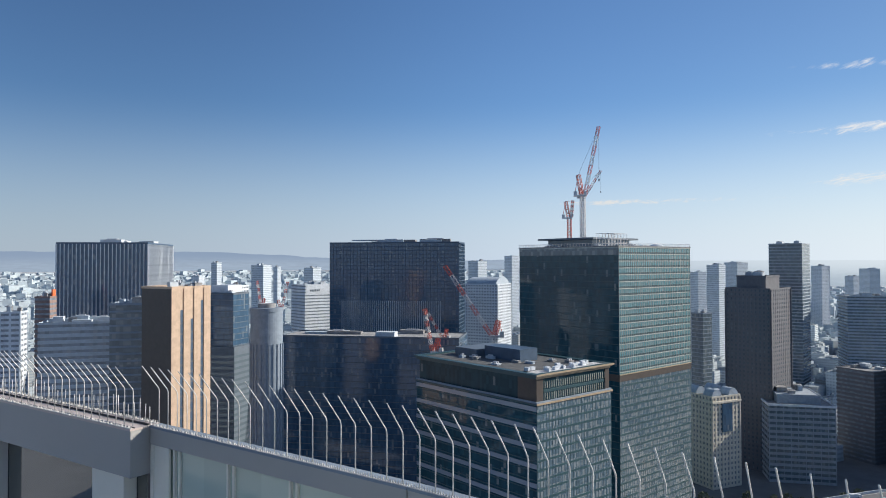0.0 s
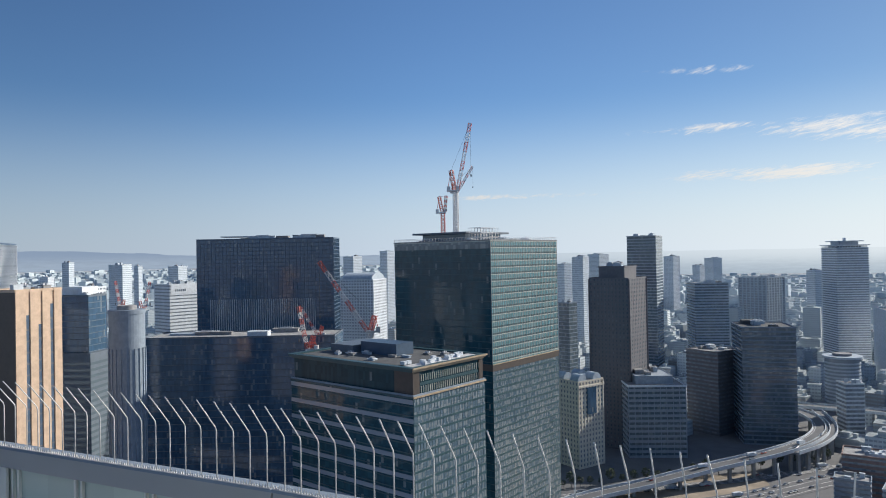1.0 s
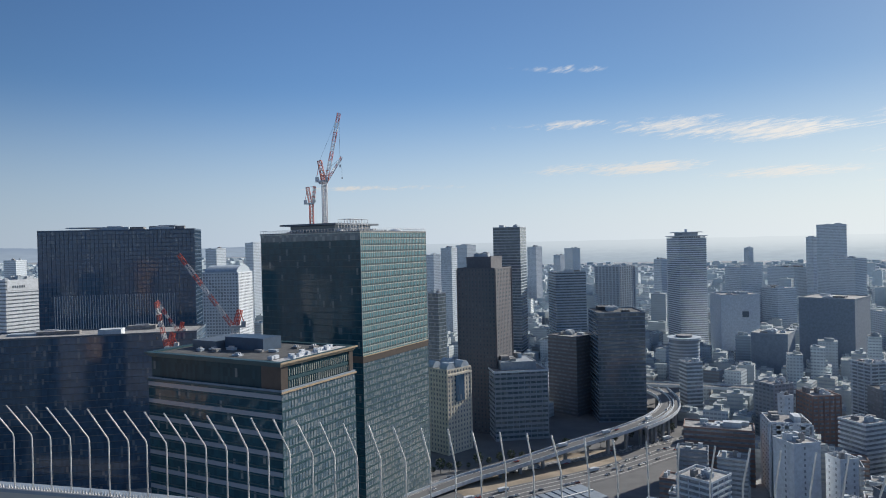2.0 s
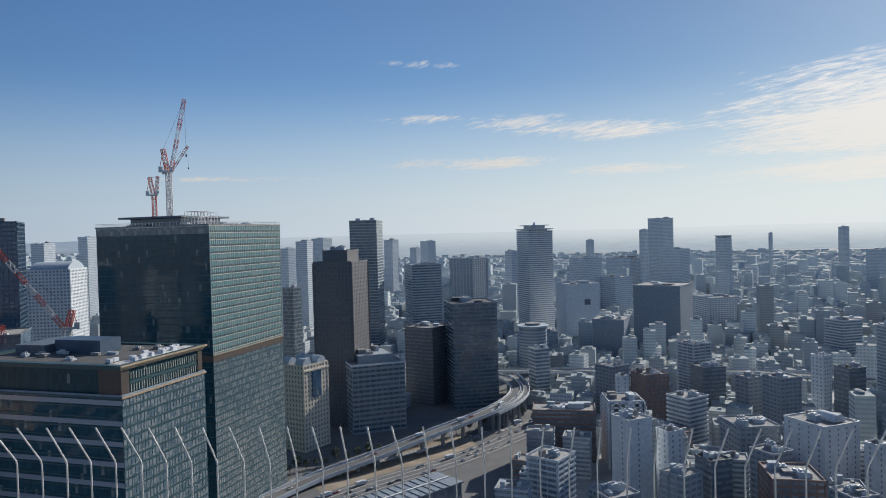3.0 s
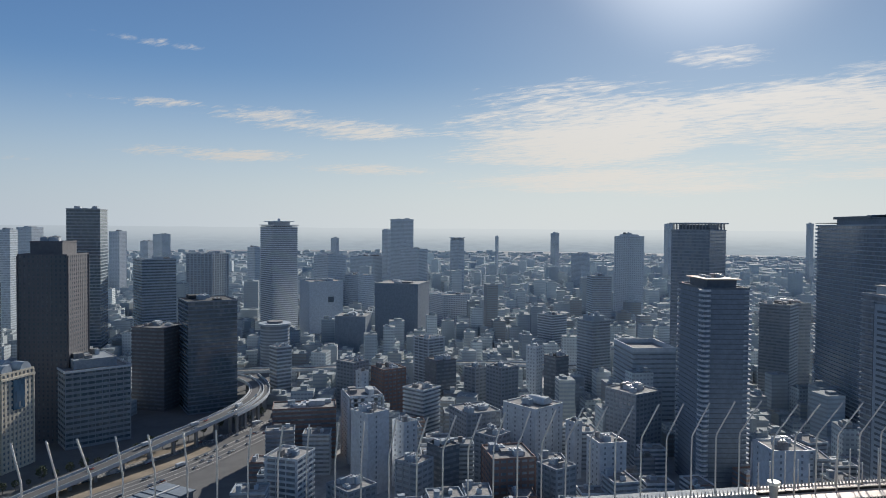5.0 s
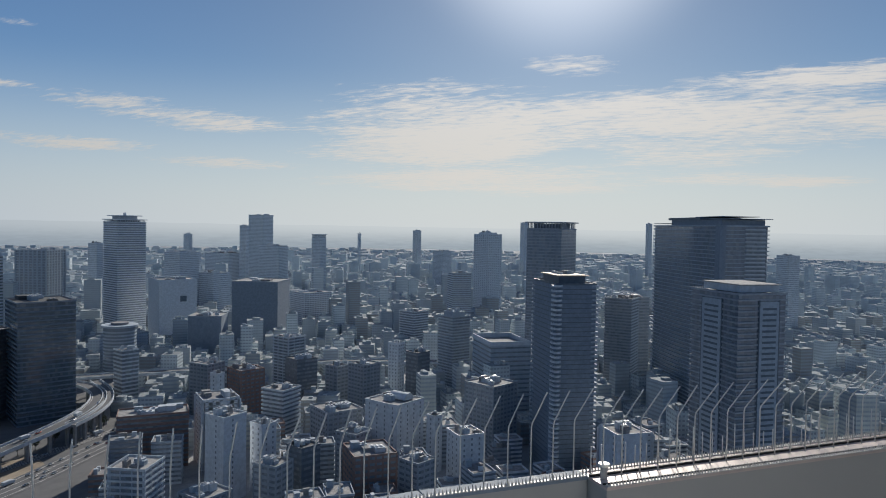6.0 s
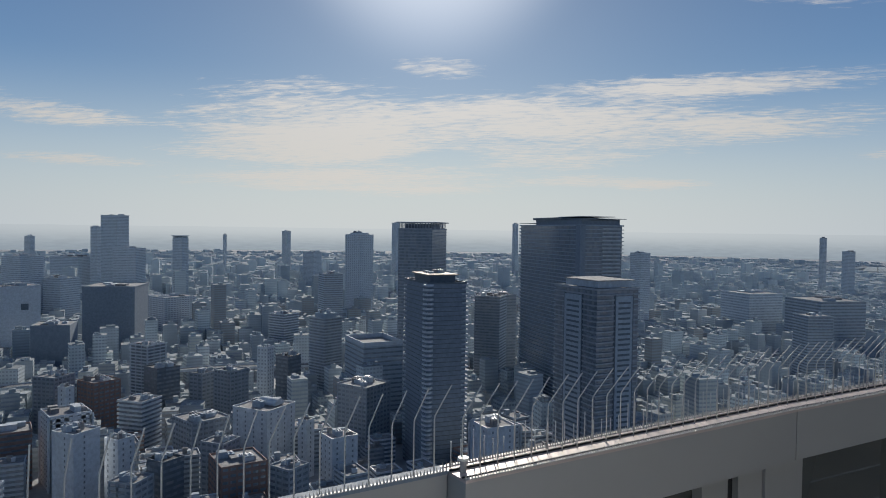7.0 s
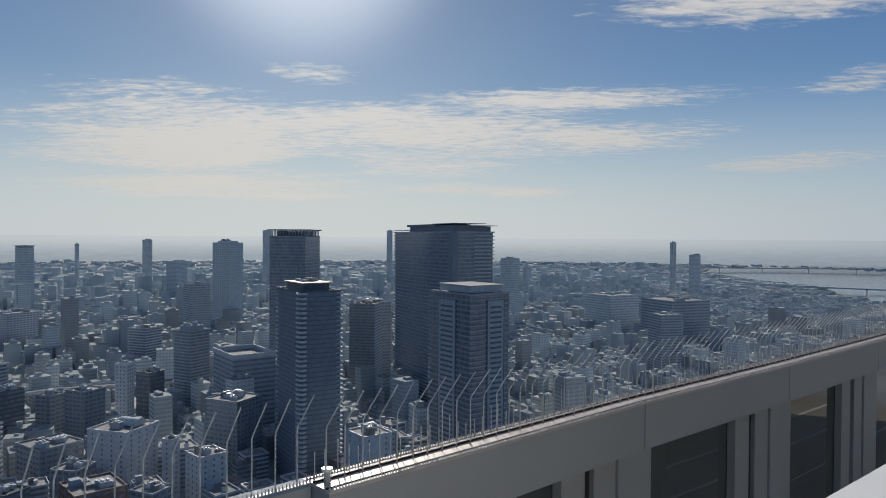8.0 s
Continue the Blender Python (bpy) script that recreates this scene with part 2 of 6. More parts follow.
M = {
    # Dark teal for shaded sides, then two lighter copies for sunlit sides.
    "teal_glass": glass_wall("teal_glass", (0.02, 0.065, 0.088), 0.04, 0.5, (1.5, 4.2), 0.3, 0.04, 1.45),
    "blind_lit_glass": glass_wall("blind_lit_glass", (0.15, 0.32, 0.35), 0.08, 0.5, (1.0, 2.1), 0.25, 0.28, 1.6),
    "mixed_lit_glass": glass_wall("mixed_lit_glass", (0.105, 0.155, 0.195), 0.06, 0.5, (0.9, 2.1), 0.3, 0.45, 1.9),
    "navy_glass": glass_wall("navy_glass", (0.05, 0.10, 0.165), 0.08, 0.5, (1.6, 4.0), 0.35, 0.06, 1.7),
    "smoke_glass": glass_wall("smoke_glass", (0.022, 0.055, 0.07), 0.25, 0.3, (1.5, 4.0), 0.2, 0.03, 1.35),
    "grey_glass": glass_wall("grey_glass", (0.10, 0.135, 0.16), 0.10, 0.5, (2.0, 3.6), 0.3, 0.15),
    # dim, mid and far glass pale step by step, painting in air haze
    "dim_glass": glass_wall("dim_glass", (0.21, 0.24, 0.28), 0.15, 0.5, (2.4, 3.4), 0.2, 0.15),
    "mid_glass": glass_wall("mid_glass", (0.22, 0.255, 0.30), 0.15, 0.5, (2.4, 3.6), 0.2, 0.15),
    "far_glass_hazed": glass_wall("far_glass_hazed", (0.38, 0.44, 0.50), 0.2, 0.5, (3.0, 3.6), 0.2, 0.1),
    # far tower walls, paled and blued for the same haze
    "tile_hazed": material("tile_hazed", (0.54, 0.60, 0.66), 0.75),
    "trim_pale": material("trim_pale", (0.47, 0.49, 0.45), 0.4, 0.1),
    "black_panel": material("black_panel", (0.058, 0.098, 0.155), 0.45, 0.0, 0.4),
    "dark_panel": material("dark_panel", (0.12, 0.15, 0.185), 0.5, 0.0, 0.4),
    "brown_stone": material("brown_stone", (0.14, 0.142, 0.16), 0.7),
    # Next five wall tones are lightened and blued, haze put into the colour.
    "slate_stone": material("slate_stone", (0.215, 0.265, 0.325), 0.75),
    "grey_stone": material("grey_stone", (0.30, 0.345, 0.395), 0.8),
    "mid_concrete": material("mid_concrete", (0.37, 0.435, 0.50), 0.85),
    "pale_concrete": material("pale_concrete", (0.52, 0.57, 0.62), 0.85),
    "white_tile": material("white_tile", (0.585, 0.63, 0.68), 0.6),
    "teal_frame": material("teal_frame", (0.03, 0.075, 0.09), 0.4),
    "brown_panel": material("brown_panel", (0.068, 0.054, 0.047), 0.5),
    "white_paint": material("white_paint", (0.80, 0.80, 0.79), 0.5, grain=1.0, stain=0.06, vary=0.05),
    "roof_pale": material("roof_pale", (0.50, 0.50, 0.50), 0.8, stain=0.3),
    "cream_stone": material("cream_stone", (0.66, 0.60, 0.50), 0.8),
    "tan_stone": material("tan_stone", (0.53, 0.39, 0.285), 0.7),
    "brick_red": material("brick_red", (0.26, 0.18, 0.16), 0.85),
    "bronze_trim": material("bronze_trim", (0.44, 0.34, 0.23), 0.45, 0.2),
    "white_fin": material("white_fin", (0.75, 0.76, 0.77), 0.4, 0.2),
    "roof_grey": material("roof_grey", (0.22, 0.22, 0.23), 0.9, tone=(0.34, 0.34, 0.34), stain=0.3),
    "roof_dark": material("roof_dark", (0.09, 0.095, 0.10), 0.9, stain=0.3),
    "steel_white": material("steel_white", (0.55, 0.56, 0.58), 0.4, 0.3),
    "crane_red": material("crane_red", (0.45, 0.07, 0.05), 0.5),
    "asphalt": material("asphalt", (0.13, 0.135, 0.145), 0.9, grain=0.5),
    "deck_concrete": material("deck_concrete", (0.33, 0.34, 0.35), 0.8, grain=0.6),
    "soil": material("soil", (0.30, 0.25, 0.195), 0.95, grain=0.25, stain=0.4),
    "white_line": material("white_line", (0.7, 0.7, 0.7), 0.8),
    "fascia": material("fascia", (0.39, 0.39, 0.385), 0.5, 0.0, grain=0.8, stain=0.08, vary=0.06),
    # Pale trim paint; on rim posts and corner panel it holds sunlit brightness.
    "fascia_pale_lit": material("fascia_pale_lit", (0.84, 0.81, 0.72), 0.4, 0.0, grain=0.8, stain=0.08, vary=0.06),
    "coping": material("coping", (0.60, 0.51, 0.47), 0.5, 0.1, grain=1.5, stain=0.2),
    "rod_steel": material("rod_steel", (0.62, 0.62, 0.61), 0.5, 0.1, 0.4, grain=4, stain=0.1),
    "spike_plastic": material("spike_plastic", (0.52, 0.51, 0.50), 0.5, grain=4),
    "black_gap": material("black_gap", (0.02, 0.02, 0.022), 0.6),
    "foliage": material("foliage", (0.06, 0.08, 0.05), 0.9, tone=(0.09, 0.11, 0.07)),
    "water": material("water", (0.15, 0.18, 0.20), 0.14, 0.0, 0.8, grain=0.05, bump=0.0),
    # House tones lose red and contrast with distance, painting in haze.
    "city_wall": city_wall("city_wall", [(0.639, 0.71, 0.74), (0.526, 0.59, 0.63), (0.414, 0.47, 0.51), (0.696, 0.76, 0.78),
                                          (0.320, 0.33, 0.33), (0.545, 0.58, 0.57), (0.470, 0.54, 0.59), (0.338, 0.40, 0.45)], pane=(0.376, 0.43, 0.47)),
    "far_wall_hazed": city_wall("far_wall_hazed", [(0.545, 0.62, 0.66), (0.489, 0.565, 0.615), (0.432, 0.51, 0.57), (0.583, 0.65, 0.68)], 4.0, 3.6, (0.414, 0.48, 0.53)),
    "far_roof_hazed": material("far_roof_hazed", (0.179, 0.215, 0.245), 0.9, tone=(0.263, 0.305, 0.335), island=True, stain=0.2),
    "plain_wall_hazed": city_wall("plain_wall_hazed", [(0.602, 0.68, 0.72), (0.564, 0.645, 0.69), (0.526, 0.61, 0.66), (0.620, 0.69, 0.72)], 5.0, 4.0, (0.517, 0.60, 0.65)),
    "plain_roof_hazed": material("plain_roof_hazed", (0.216, 0.255, 0.285), 0.9, tone=(0.263, 0.305, 0.335), island=True, stain=0.1),
    "city_roof": material("city_roof", (0.188, 0.22, 0.245), 0.9, tone=(0.338, 0.385, 0.415), island=True, stain=0.3),
}


# ---- mesh helpers ----
def box(bm, x0, x1, y0, y1, z0, z1, uv=False):
    v = [bm.verts.new((x, y, z)) for z in (z0, z1) for y in (y0, y1) for x in (x0, x1)]
    faces = [bm.faces.new([v[i] for i in q]) for q in
             ((0, 2, 3, 1), (4, 5, 7, 6), (0, 1, 5, 4), (1, 3, 7, 5), (3, 2, 6, 7), (2, 0, 4, 6))]
    if uv:
        layer = bm.loops.layers.uv.verify()
        for f in faces:
            n = f.normal if f.normal.length else (f.normal_update() or f.normal)
            for lp in f.loops:
                c = lp.vert.co
                lp[layer].uv = (c.x + (0 if abs(n.y) > 0.5 else c.y + 300), c.z) if abs(n.z) < 0.5 else (c.x, c.y)
    return faces


def mesh_of(bm, name, mat):
    bm.normal_update()
    me = bpy.data.meshes.new(name)
    bm.to_mesh(me)
    bm.free()
    me.materials.append(mat)
    return me


def part(name, bm, mat, parent, label=""):
    ob = new(name, mesh_of(bm, name, mat))
    ob.parent = parent
    if label:
        ob["label"] = label
    return ob


def put_part(name, me, parent, at=(0, 0, 0), turn=0.0):
    """A further part on mesh data that is already there."""
    ob = new(name, me)
    ob.parent = parent
    ob.matrix_basis = pose(*at, 0, 0, turn)
    return ob


def thing(name, label, category, m, group="", kind=""):
    ob = new(name)
    ob.matrix_basis = m
    return tagged(ob, label, category, group, kind)


def box_mesh(name, mat, *dims, uv=False):
    bm = bmesh.new()
    box(bm, *dims, uv=uv)
    return mesh_of(bm, name, mat)


def ring(bm, w, d, out, z0, z1, thick=None):
    """A flat band round a w x d block, standing out of it by out."""
    a, b = w / 2 + out, d / 2 + out
    i = -0.02 if thick is None else out - thick
    ia, ib = w / 2 + i, d / 2 + i
    box(bm, -a, a, -b, -ib, z0, z1)
    box(bm, -a, a, ib, b, z0, z1)
    box(bm, -a, -ia, -ib, ib, z0, z1)
    box(bm, ia, a, -ib, ib, z0, z1)


def rooftop(ob, w, d, z, rnd, mat="roof_grey", many=6, fans=True, big=1.0):
    """Plant rooms, ducts and cooling units on a flat roof."""
    for i in range(many):
        bw, bd, bh = rnd.uniform(0.10, 0.3) * w * big, rnd.uniform(0.10, 0.3) * d * big, rnd.uniform(1.2, 4.0) * big
        px, py = rnd.uniform(-0.36, 0.36) * w, rnd.uniform(-0.36, 0.36) * d
        bm = bmesh.new()
        box(bm, -bw / 2, bw / 2, -bd / 2, bd / 2, 0, bh)
        box(bm, -bw / 2 - 0.15, bw / 2 + 0.15, -bd / 2 - 0.15, bd / 2 + 0.15, bh, bh + 0.2)
        o = part("plant_room", bm, M[rnd.choice((mat, "mid_concrete", "pale_concrete"))], ob)
        o.location = (px, py, z + 0.01 * i)
        if fans and rnd.random() < 0.6:
            me = box_mesh("fan_unit", M["steel_white"], -bw * 0.09, bw * 0.09, -bd * 0.25, bd * 0.25, 0, 0.8)
            for q in (-1, 1):
                put_part("fan_unit", me, o, (q * bw * 0.22, 0, bh + 0.2))


SIZES = {}


def tower(name, label, x, y, turn, w, d, h, core, wall, storey=3.6, band=0.35, out=0.25, pier=0.0, pier_w=0.4, pier_out=0.35,
          pier_mat=None, base_z=0.0, top="flat", joined=False, category="office building", roof="roof_grey", many=6, seed=1, crown_h=5.0):
    """A high building: glass core, a band at each storey, upright piers, parapet and roof plant."""
    rnd = random.Random(seed * 7919 + int(w * 10))
    ob = thing(name, label, category, pose(x, y, base_z, 0, 0, turn))
    SIZES[ob.name] = (w, d, h)
    bm = bmesh.new()
    box(bm, -w / 2, w / 2, -d / 2, d / 2, 0, h, uv=True)
    part("glass_core", bm, M[core], ob)
    n = max(int(h / storey), 2)
    step = h / n
    if band > 0:
        bm = bmesh.new()
        if joined:
            for i in range(n):
                ring(bm, w, d, out, i * step, i * step + band * step)
            part("facade_banding", bm, M[wall], ob)["kind"] = "stuff"
        else:
            ring(bm, w, d, out, 0, band * step)
            me = mesh_of(bm, "floor_band", M[wall])
            for i in range(n):
                put_part("floor_band", me, ob, (0, 0, i * step))
    if pier > 0:
        pm = M[pier_mat or wall]
        spots = []
        for side, length, other in ((0, w, d), (1, d, w)):
            c = max(int(length / pier), 1)
            for i in range(c + 1):
                p = -length / 2 + i * length / c
                for s in (-1, 1):
                    spots.append((p, s * other / 2, 0) if side == 0 else (s * other / 2, p, 90))
        if joined:
            bm = bmesh.new()
            for px, py, a in spots:
                aw, ad = (pier_w / 2, pier_out) if a == 0 else (pier_out, pier_w / 2)
                box(bm, px - aw, px + aw, py - ad, py + ad, 0, h)
            part("facade_ribbing", bm, pm, ob)["kind"] = "stuff"
        else:
            me = box_mesh("pier", pm, -pier_w / 2, pier_w / 2, -pier_out, pier_out, 0, h)
            for px, py, a in spots:
                put_part("pier", me, ob, (px, py, 0), a)
    bm = bmesh.new()
    ring(bm, w, d, out + 0.1, h, h + 1.3, 0.5)
    part("parapet", bm, M[wall], ob)
    bm = bmesh.new()
    box(bm, -w / 2 + 0.1, w / 2 - 0.1, -d / 2 + 0.1, d / 2 - 0.1, h + 0.02, h + 0.3)
    part("roof", bm, M[roof], ob)
    if top == "crown":
        bm = bmesh.new()
        c = 12
        for i in range(c):
            for s in (-1, 1):
                px = -w * 0.47 + i * w * 0.94 / (c - 1)
                box(bm, px - 0.35, px + 0.35, s * d * 0.47 - 0.35, s * d * 0.47 + 0.35, h, h + crown_h)
                py = -d * 0.47 + i * d * 0.94 / (c - 1)
                box(bm, s * w * 0.47 - 0.35, s * w * 0.47 + 0.35, py - 0.35, py + 0.35, h, h + crown_h)
        part("crown_posts", bm, M[wall], ob)
        bm = bmesh.new()
        ring(bm, w, d, 1.8, h + crown_h, h + crown_h + 1.1, 4.5)
        part("crown_ring", bm, M[wall], ob)
        bm = bmesh.new()
        box(bm, -w * 0.36, w * 0.36, -d * 0.36, d * 0.36, h, h + crown_h * 0.9)
        part("plant_room", bm, M["dark_panel"], ob)
    elif top == "step":
        bm = bmesh.new()
        box(bm, -w * 0.33, w * 0.33, -d * 0.33, d * 0.33, h, h + crown_h)
        ring(bm, w * 0.66, d * 0.66, 0.3, h + crown_h - 0.8, h + crown_h + 0.5, 0.7)
        part("upper_block", bm, M[wall], ob)
    if many and top != "crown":
        rooftop(ob, w * (0.6 if top == "step" else 0.9), d * (0.6 if top == "step" else 0.9), h + (crown_h if top == "step" else 0.3), rnd, roof, many, fans=name != "city_house")
    return ob


# ---- ground ----
FLAT = 2600.0


def far_z(r):
    """The plain is flat to FLAT; past it the land lifts gently to the horizon."""
    if r <= FLAT:
        return 0.0
    s = (r - FLAT) / (4850.0 - FLAT)
    far = 1.0 / (1.0 / FLAT - s * (1.0 / FLAT - 1.0 / 16000.0))
    return EYE * (1.0 - r / far)


def build_ground():
    bm = bmesh.new()
    radii = [0, 150, 300, 600, 1000, 1600, 2200, 2600] + [2600 + 150 * i for i in range(1, 16)]
    seg = 96
    rows = []
    for r in radii:
        if r == 0:
            rows.append([bm.verts.new((0, 0, 0))])
            continue
        rows.append([bm.verts.new((r * math.cos(2 * math.pi * i / seg), r * math.sin(2 * math.pi * i / seg), far_z(r))) for i in range(seg)])
    for i in range(seg):
        bm.faces.new((rows[0][0], rows[1][i], rows[1][(i + 1) % seg]))
    for a, b in zip(rows[1:], rows[2:]):
        for i in range(seg):
            j = (i + 1) % seg
            bm.faces.new((a[i], b[i], b[j], a[j]))
    for f in bm.faces:
        f.material_index = 1 if f.calc_center_median().xy.length > FLAT else 0
    ob = new("ground", mesh_of(bm, "ground", M["ground_city"]))
    ob.data.materials.append(M["ground_far_hazed"])
    tagged(ob, "wide flat city ground of grey streets and lots", "ground", kind="structure")


# Far ground is bluer, haze put into its colour.
M["ground_far_hazed"] = material("ground_far_hazed", (0.33, 0.36, 0.395), 0.95, grain=0.02, vary=0.5, stain=0.25)
M["ground_city"] = material("ground_city", (0.34, 0.355, 0.375), 0.9, grain=0.06, vary=0.5, stain=0.3)
build_ground()


# ---- streets, elevated road, river ----
def ribbon(name, pts, width, z0, z1, mat, parent=None, edge=0.0):
    """A flat strip along plan points, with thickness from z0 to z1 (each a value per point)."""
    bm = bmesh.new()
    rows = []
    for i, p in enumerate(pts):
        a, b = pts[max(i - 1, 0)], pts[min(i + 1, len(pts) - 1)]
        t = Vector((b[0] - a[0], b[1] - a[1])).normalized()
        n = Vector((-t.y, t.x)) * width / 2
        o = Vector((-t.y, t.x)) * edge
        c = Vector(p[:2]) + o
        rows.append([bm.verts.new((c.x + n.x, c.y + n.y, z1[i])), bm.verts.new((c.x - n.x, c.y - n.y, z1[i])),
                     bm.verts.new((c.x - n.x, c.y - n.y, z0[i])), bm.verts.new((c.x + n.x, c.y + n.y, z0[i]))])
    for a, b in zip(rows, rows[1:]):
        for i in range(4):
            j = (i + 1) % 4
            bm.faces.new((a[i], a[j], b[j], b[i]))
    bm.faces.new(rows[0])
    bm.faces.new(rows[-1][::-1])
    bmesh.ops.recalc_face_normals(bm, faces=bm.faces[:])
    if parent is None:
        return new(name, mesh_of(bm, name, M[mat]))
    return part(name, bm, M[mat], parent)


def smooth(pts, n=8):
    """Points of a soft curve through pts (x, y, z)."""
    out = []
    q = [Vector(p) for p in pts]
    for i in range(len(q) - 1):
        a, b, c, d = q[max(i - 1, 0)], q[i], q[i + 1], q[min(i + 2, len(q) - 1)]
        for k in range(n):
            t = k / n
            out.append(0.5 * (2 * b + (c - a) * t + (2 * a - 5 * b + 4 * c - d) * t * t + (3 * b - a - 3 * c + d) * t ** 3))
    out.append(q[-1])
    return out


def elevated_road(name, label, pts, width):
    """Viaduct: deck, side walls, lane lines and columns."""
    ob = thing(name, label, "elevated road", pose(0, 0, 0), kind="structure")
    p = smooth(pts)
    z = [v.z for v in p]
    ribbon("deck", p, width, [a - 1.6 for a in z], z, "deck_concrete", ob)
    ribbon("carriageway", p, width - 1.6, [a + 0.01 for a in z], [a + 0.06 for a in z], "asphalt", ob)
    for s in (-1, 1):
        ribbon("side_wall", p, 0.5, [a - 1.2 for a in z], [a + 1.5 for a in z], "pale_concrete", ob, s * (width / 2))
        ribbon("lane_line", p, 0.3, [a + 0.065 for a in z], [a + 0.09 for a in z], "white_line", ob, s * width * 0.36)
    for v in p[2:-1:3]:
        if v.z > 5:
            bm = bmesh.new()
            box(bm, -1.1, 1.1, -1.1, 1.1, 0, v.z - 2.6)
            box(bm, -width * 0.32, width * 0.32, -1.2, 1.2, v.z - 2.8, v.z - 1.6)
            c = part("column", bm, M["deck_concrete"], ob)
            c.location = (v.x, v.y, 0)
    return p


def at(xy, z):
    return (xy[0], xy[1], z)


RAMP = [at((133.82, 435.59), 2), at((187.31, 455.08), 4), at((229.40, 458.30), 8), at((286.33, 467.18), 13),
        at((343.57, 476.56), 17), at((388.45, 493.83), 19), at((422.18, 521.89), 20), at((443.48, 562.93), 20), at((444.92, 615.10), 20)]
RAMP_B = [at((359.19, 474.56), 17), at((389.44, 486.83), 18), at((418.99, 507.71), 19), at((441.13, 535.10), 20), at((462.19, 576.62), 20)]
EXPRESS = [at((422.35, 637.61), 20), at((504.39, 568.89), 20), at((570.32, 511.75), 20), at((652.53, 438.18), 20),
           at((698.94, 354.77), 20), at((725.19, 301.41), 20)]
STREET = [at((167.10, 467.64), 0), at((205.18, 469.08), 0), at((261.21, 468.86), 0), at((328.27, 472.47), 0), at((420.17, 483.35), 0)]
STREET_B = [at((162.66, 416.53), 0), at((219.32, 426.49), 0), at((290.96, 434.61), 0), at((361.33, 452.78), 0), at((401.47, 462.09), 0)]
YARD = [(176.85, 461.73), (253.28, 490.91), (334.83, 481.76), (321.80, 447.50), (250.33, 417.64), (183.52, 403.91)]
CLEAR = [(109.29, 387.71), (177.38, 507.05), (350.67, 522.20), (523.32, 675.32), (547.15, 627.64), (341.30, 410.44), (216.97, 293.77)]
WATER = [(3326.7, -1057.8, 17.7), (2975.6, -1133.9, 7.2), (2653.6, -1239.3, 2.0), (2164.7, -1112.0, 0.0), (1949.3, -1121.6, 0.0), (1961.7, -1218.7, 0.0), (3169.3, -1966.7, 29.2), (3294.8, -1863.1, 32.2), (3572.9, -1556.1, 38.9), (3620.2, -1179.4, 33.5)]


def in_poly(poly, x, y):
    hit = False
    for i in range(len(poly)):
        x0, y0 = poly[i][:2]
        x1, y1 = poly[i - 1][:2]
        if (y0 > y) != (y1 > y) and x < (x1 - x0) * (y - y0) / (y1 - y0) + x0:
            hit = not hit
    return hit


def near_line(pts, x, y, gap):
    for a, b in zip(pts, pts[1:]):
        dx, dy = b[0] - a[0], b[1] - a[1]
        s = max(0.0, min(1.0, ((x - a[0]) * dx + (y - a[1]) * dy) / (dx * dx + dy * dy)))
        if math.hypot(x - a[0] - s * dx, y - a[1] - s * dy) < gap:
            return True
    return False


def keep_clear(x, y):
    return (in_poly(CLEAR, x, y) or in_poly(WATER, x, y) or near_line(RAMP, x, y, 24)
            or near_line(EXPRESS, x, y, 22) or near_line(STREET_B, x, y, 30))


def sheet(name, poly, lift, mat, label, category):
    bm = bmesh.new()
    bm.faces.new([bm.verts.new((p[0], p[1], (p[2] if len(p) > 2 else 0.0) + lift)) for p in poly])
    bmesh.ops.triangulate(bm, faces=bm.faces[:])
    bmesh.ops.recalc_face_normals(bm, faces=bm.faces[:])
    if sum(f.normal.z for f in bm.faces) < 0:
        bmesh.ops.reverse_faces(bm, faces=bm.faces[:])
    return tagged(new(name, mesh_of(bm, name, M[mat])), label, category, kind="structure")


elevated_road("elevated_road", "curving pale concrete expressway ramp on columns", RAMP, 13.0)
elevated_road("elevated_road", "second pale concrete ramp curving beside the first", RAMP_B, 9.0)
elevated_road("elevated_road", "long concrete expressway on columns through the city", EXPRESS, 17.0)
for pts, wd in ((STREET, 9.0), (STREET_B, 24.0)):
    p = smooth(pts)
    road = tagged(ribbon("road", p, wd, [0.1] * len(p), [0.2] * len(p), "asphalt"), "grey asphalt street with white lane lines", "road", kind="structure")
    for e in (-0.38, -0.13, 0.13, 0.38):
        ribbon("lane_line", p, 0.35, [0.205] * len(p), [0.23] * len(p), "white_line", road, e * wd)
sheet("ground_lot", CLEAR, 0.05, "asphalt", "dark paved station lot beside the roads", "ground")
sheet("ground_plaza", [(150, 480), (180, 660), (430, 700), (440, 575), (385, 515), (300, 478), (200, 468)], 0.08, "asphalt", "dark paved streets between the office towers", "ground")
sheet("ground_soil", YARD, 0.12, "soil", "bare brown building ground beside the road", "ground")
sheet("water_river", WATER, 3.0, "water", "wide pale river shining under the low sun", "water")
for a, b, wd in (((3446.6, -1068.5, 23.0), (3215.5, -1995.3, 32.2), 30.0), ((2545.0, -930.2, 0.1), (2245.0, -1394.3, -0.0), 24.0)):
    elevated_road("river_bridge", "long low bridge on many piers across the river", [at(a, a[2] + 16), at([(a[i] + b[i]) / 2 for i in (0, 1)], (a[2] + b[2]) / 2 + 16), at(b, b[2] + 16)], wd)


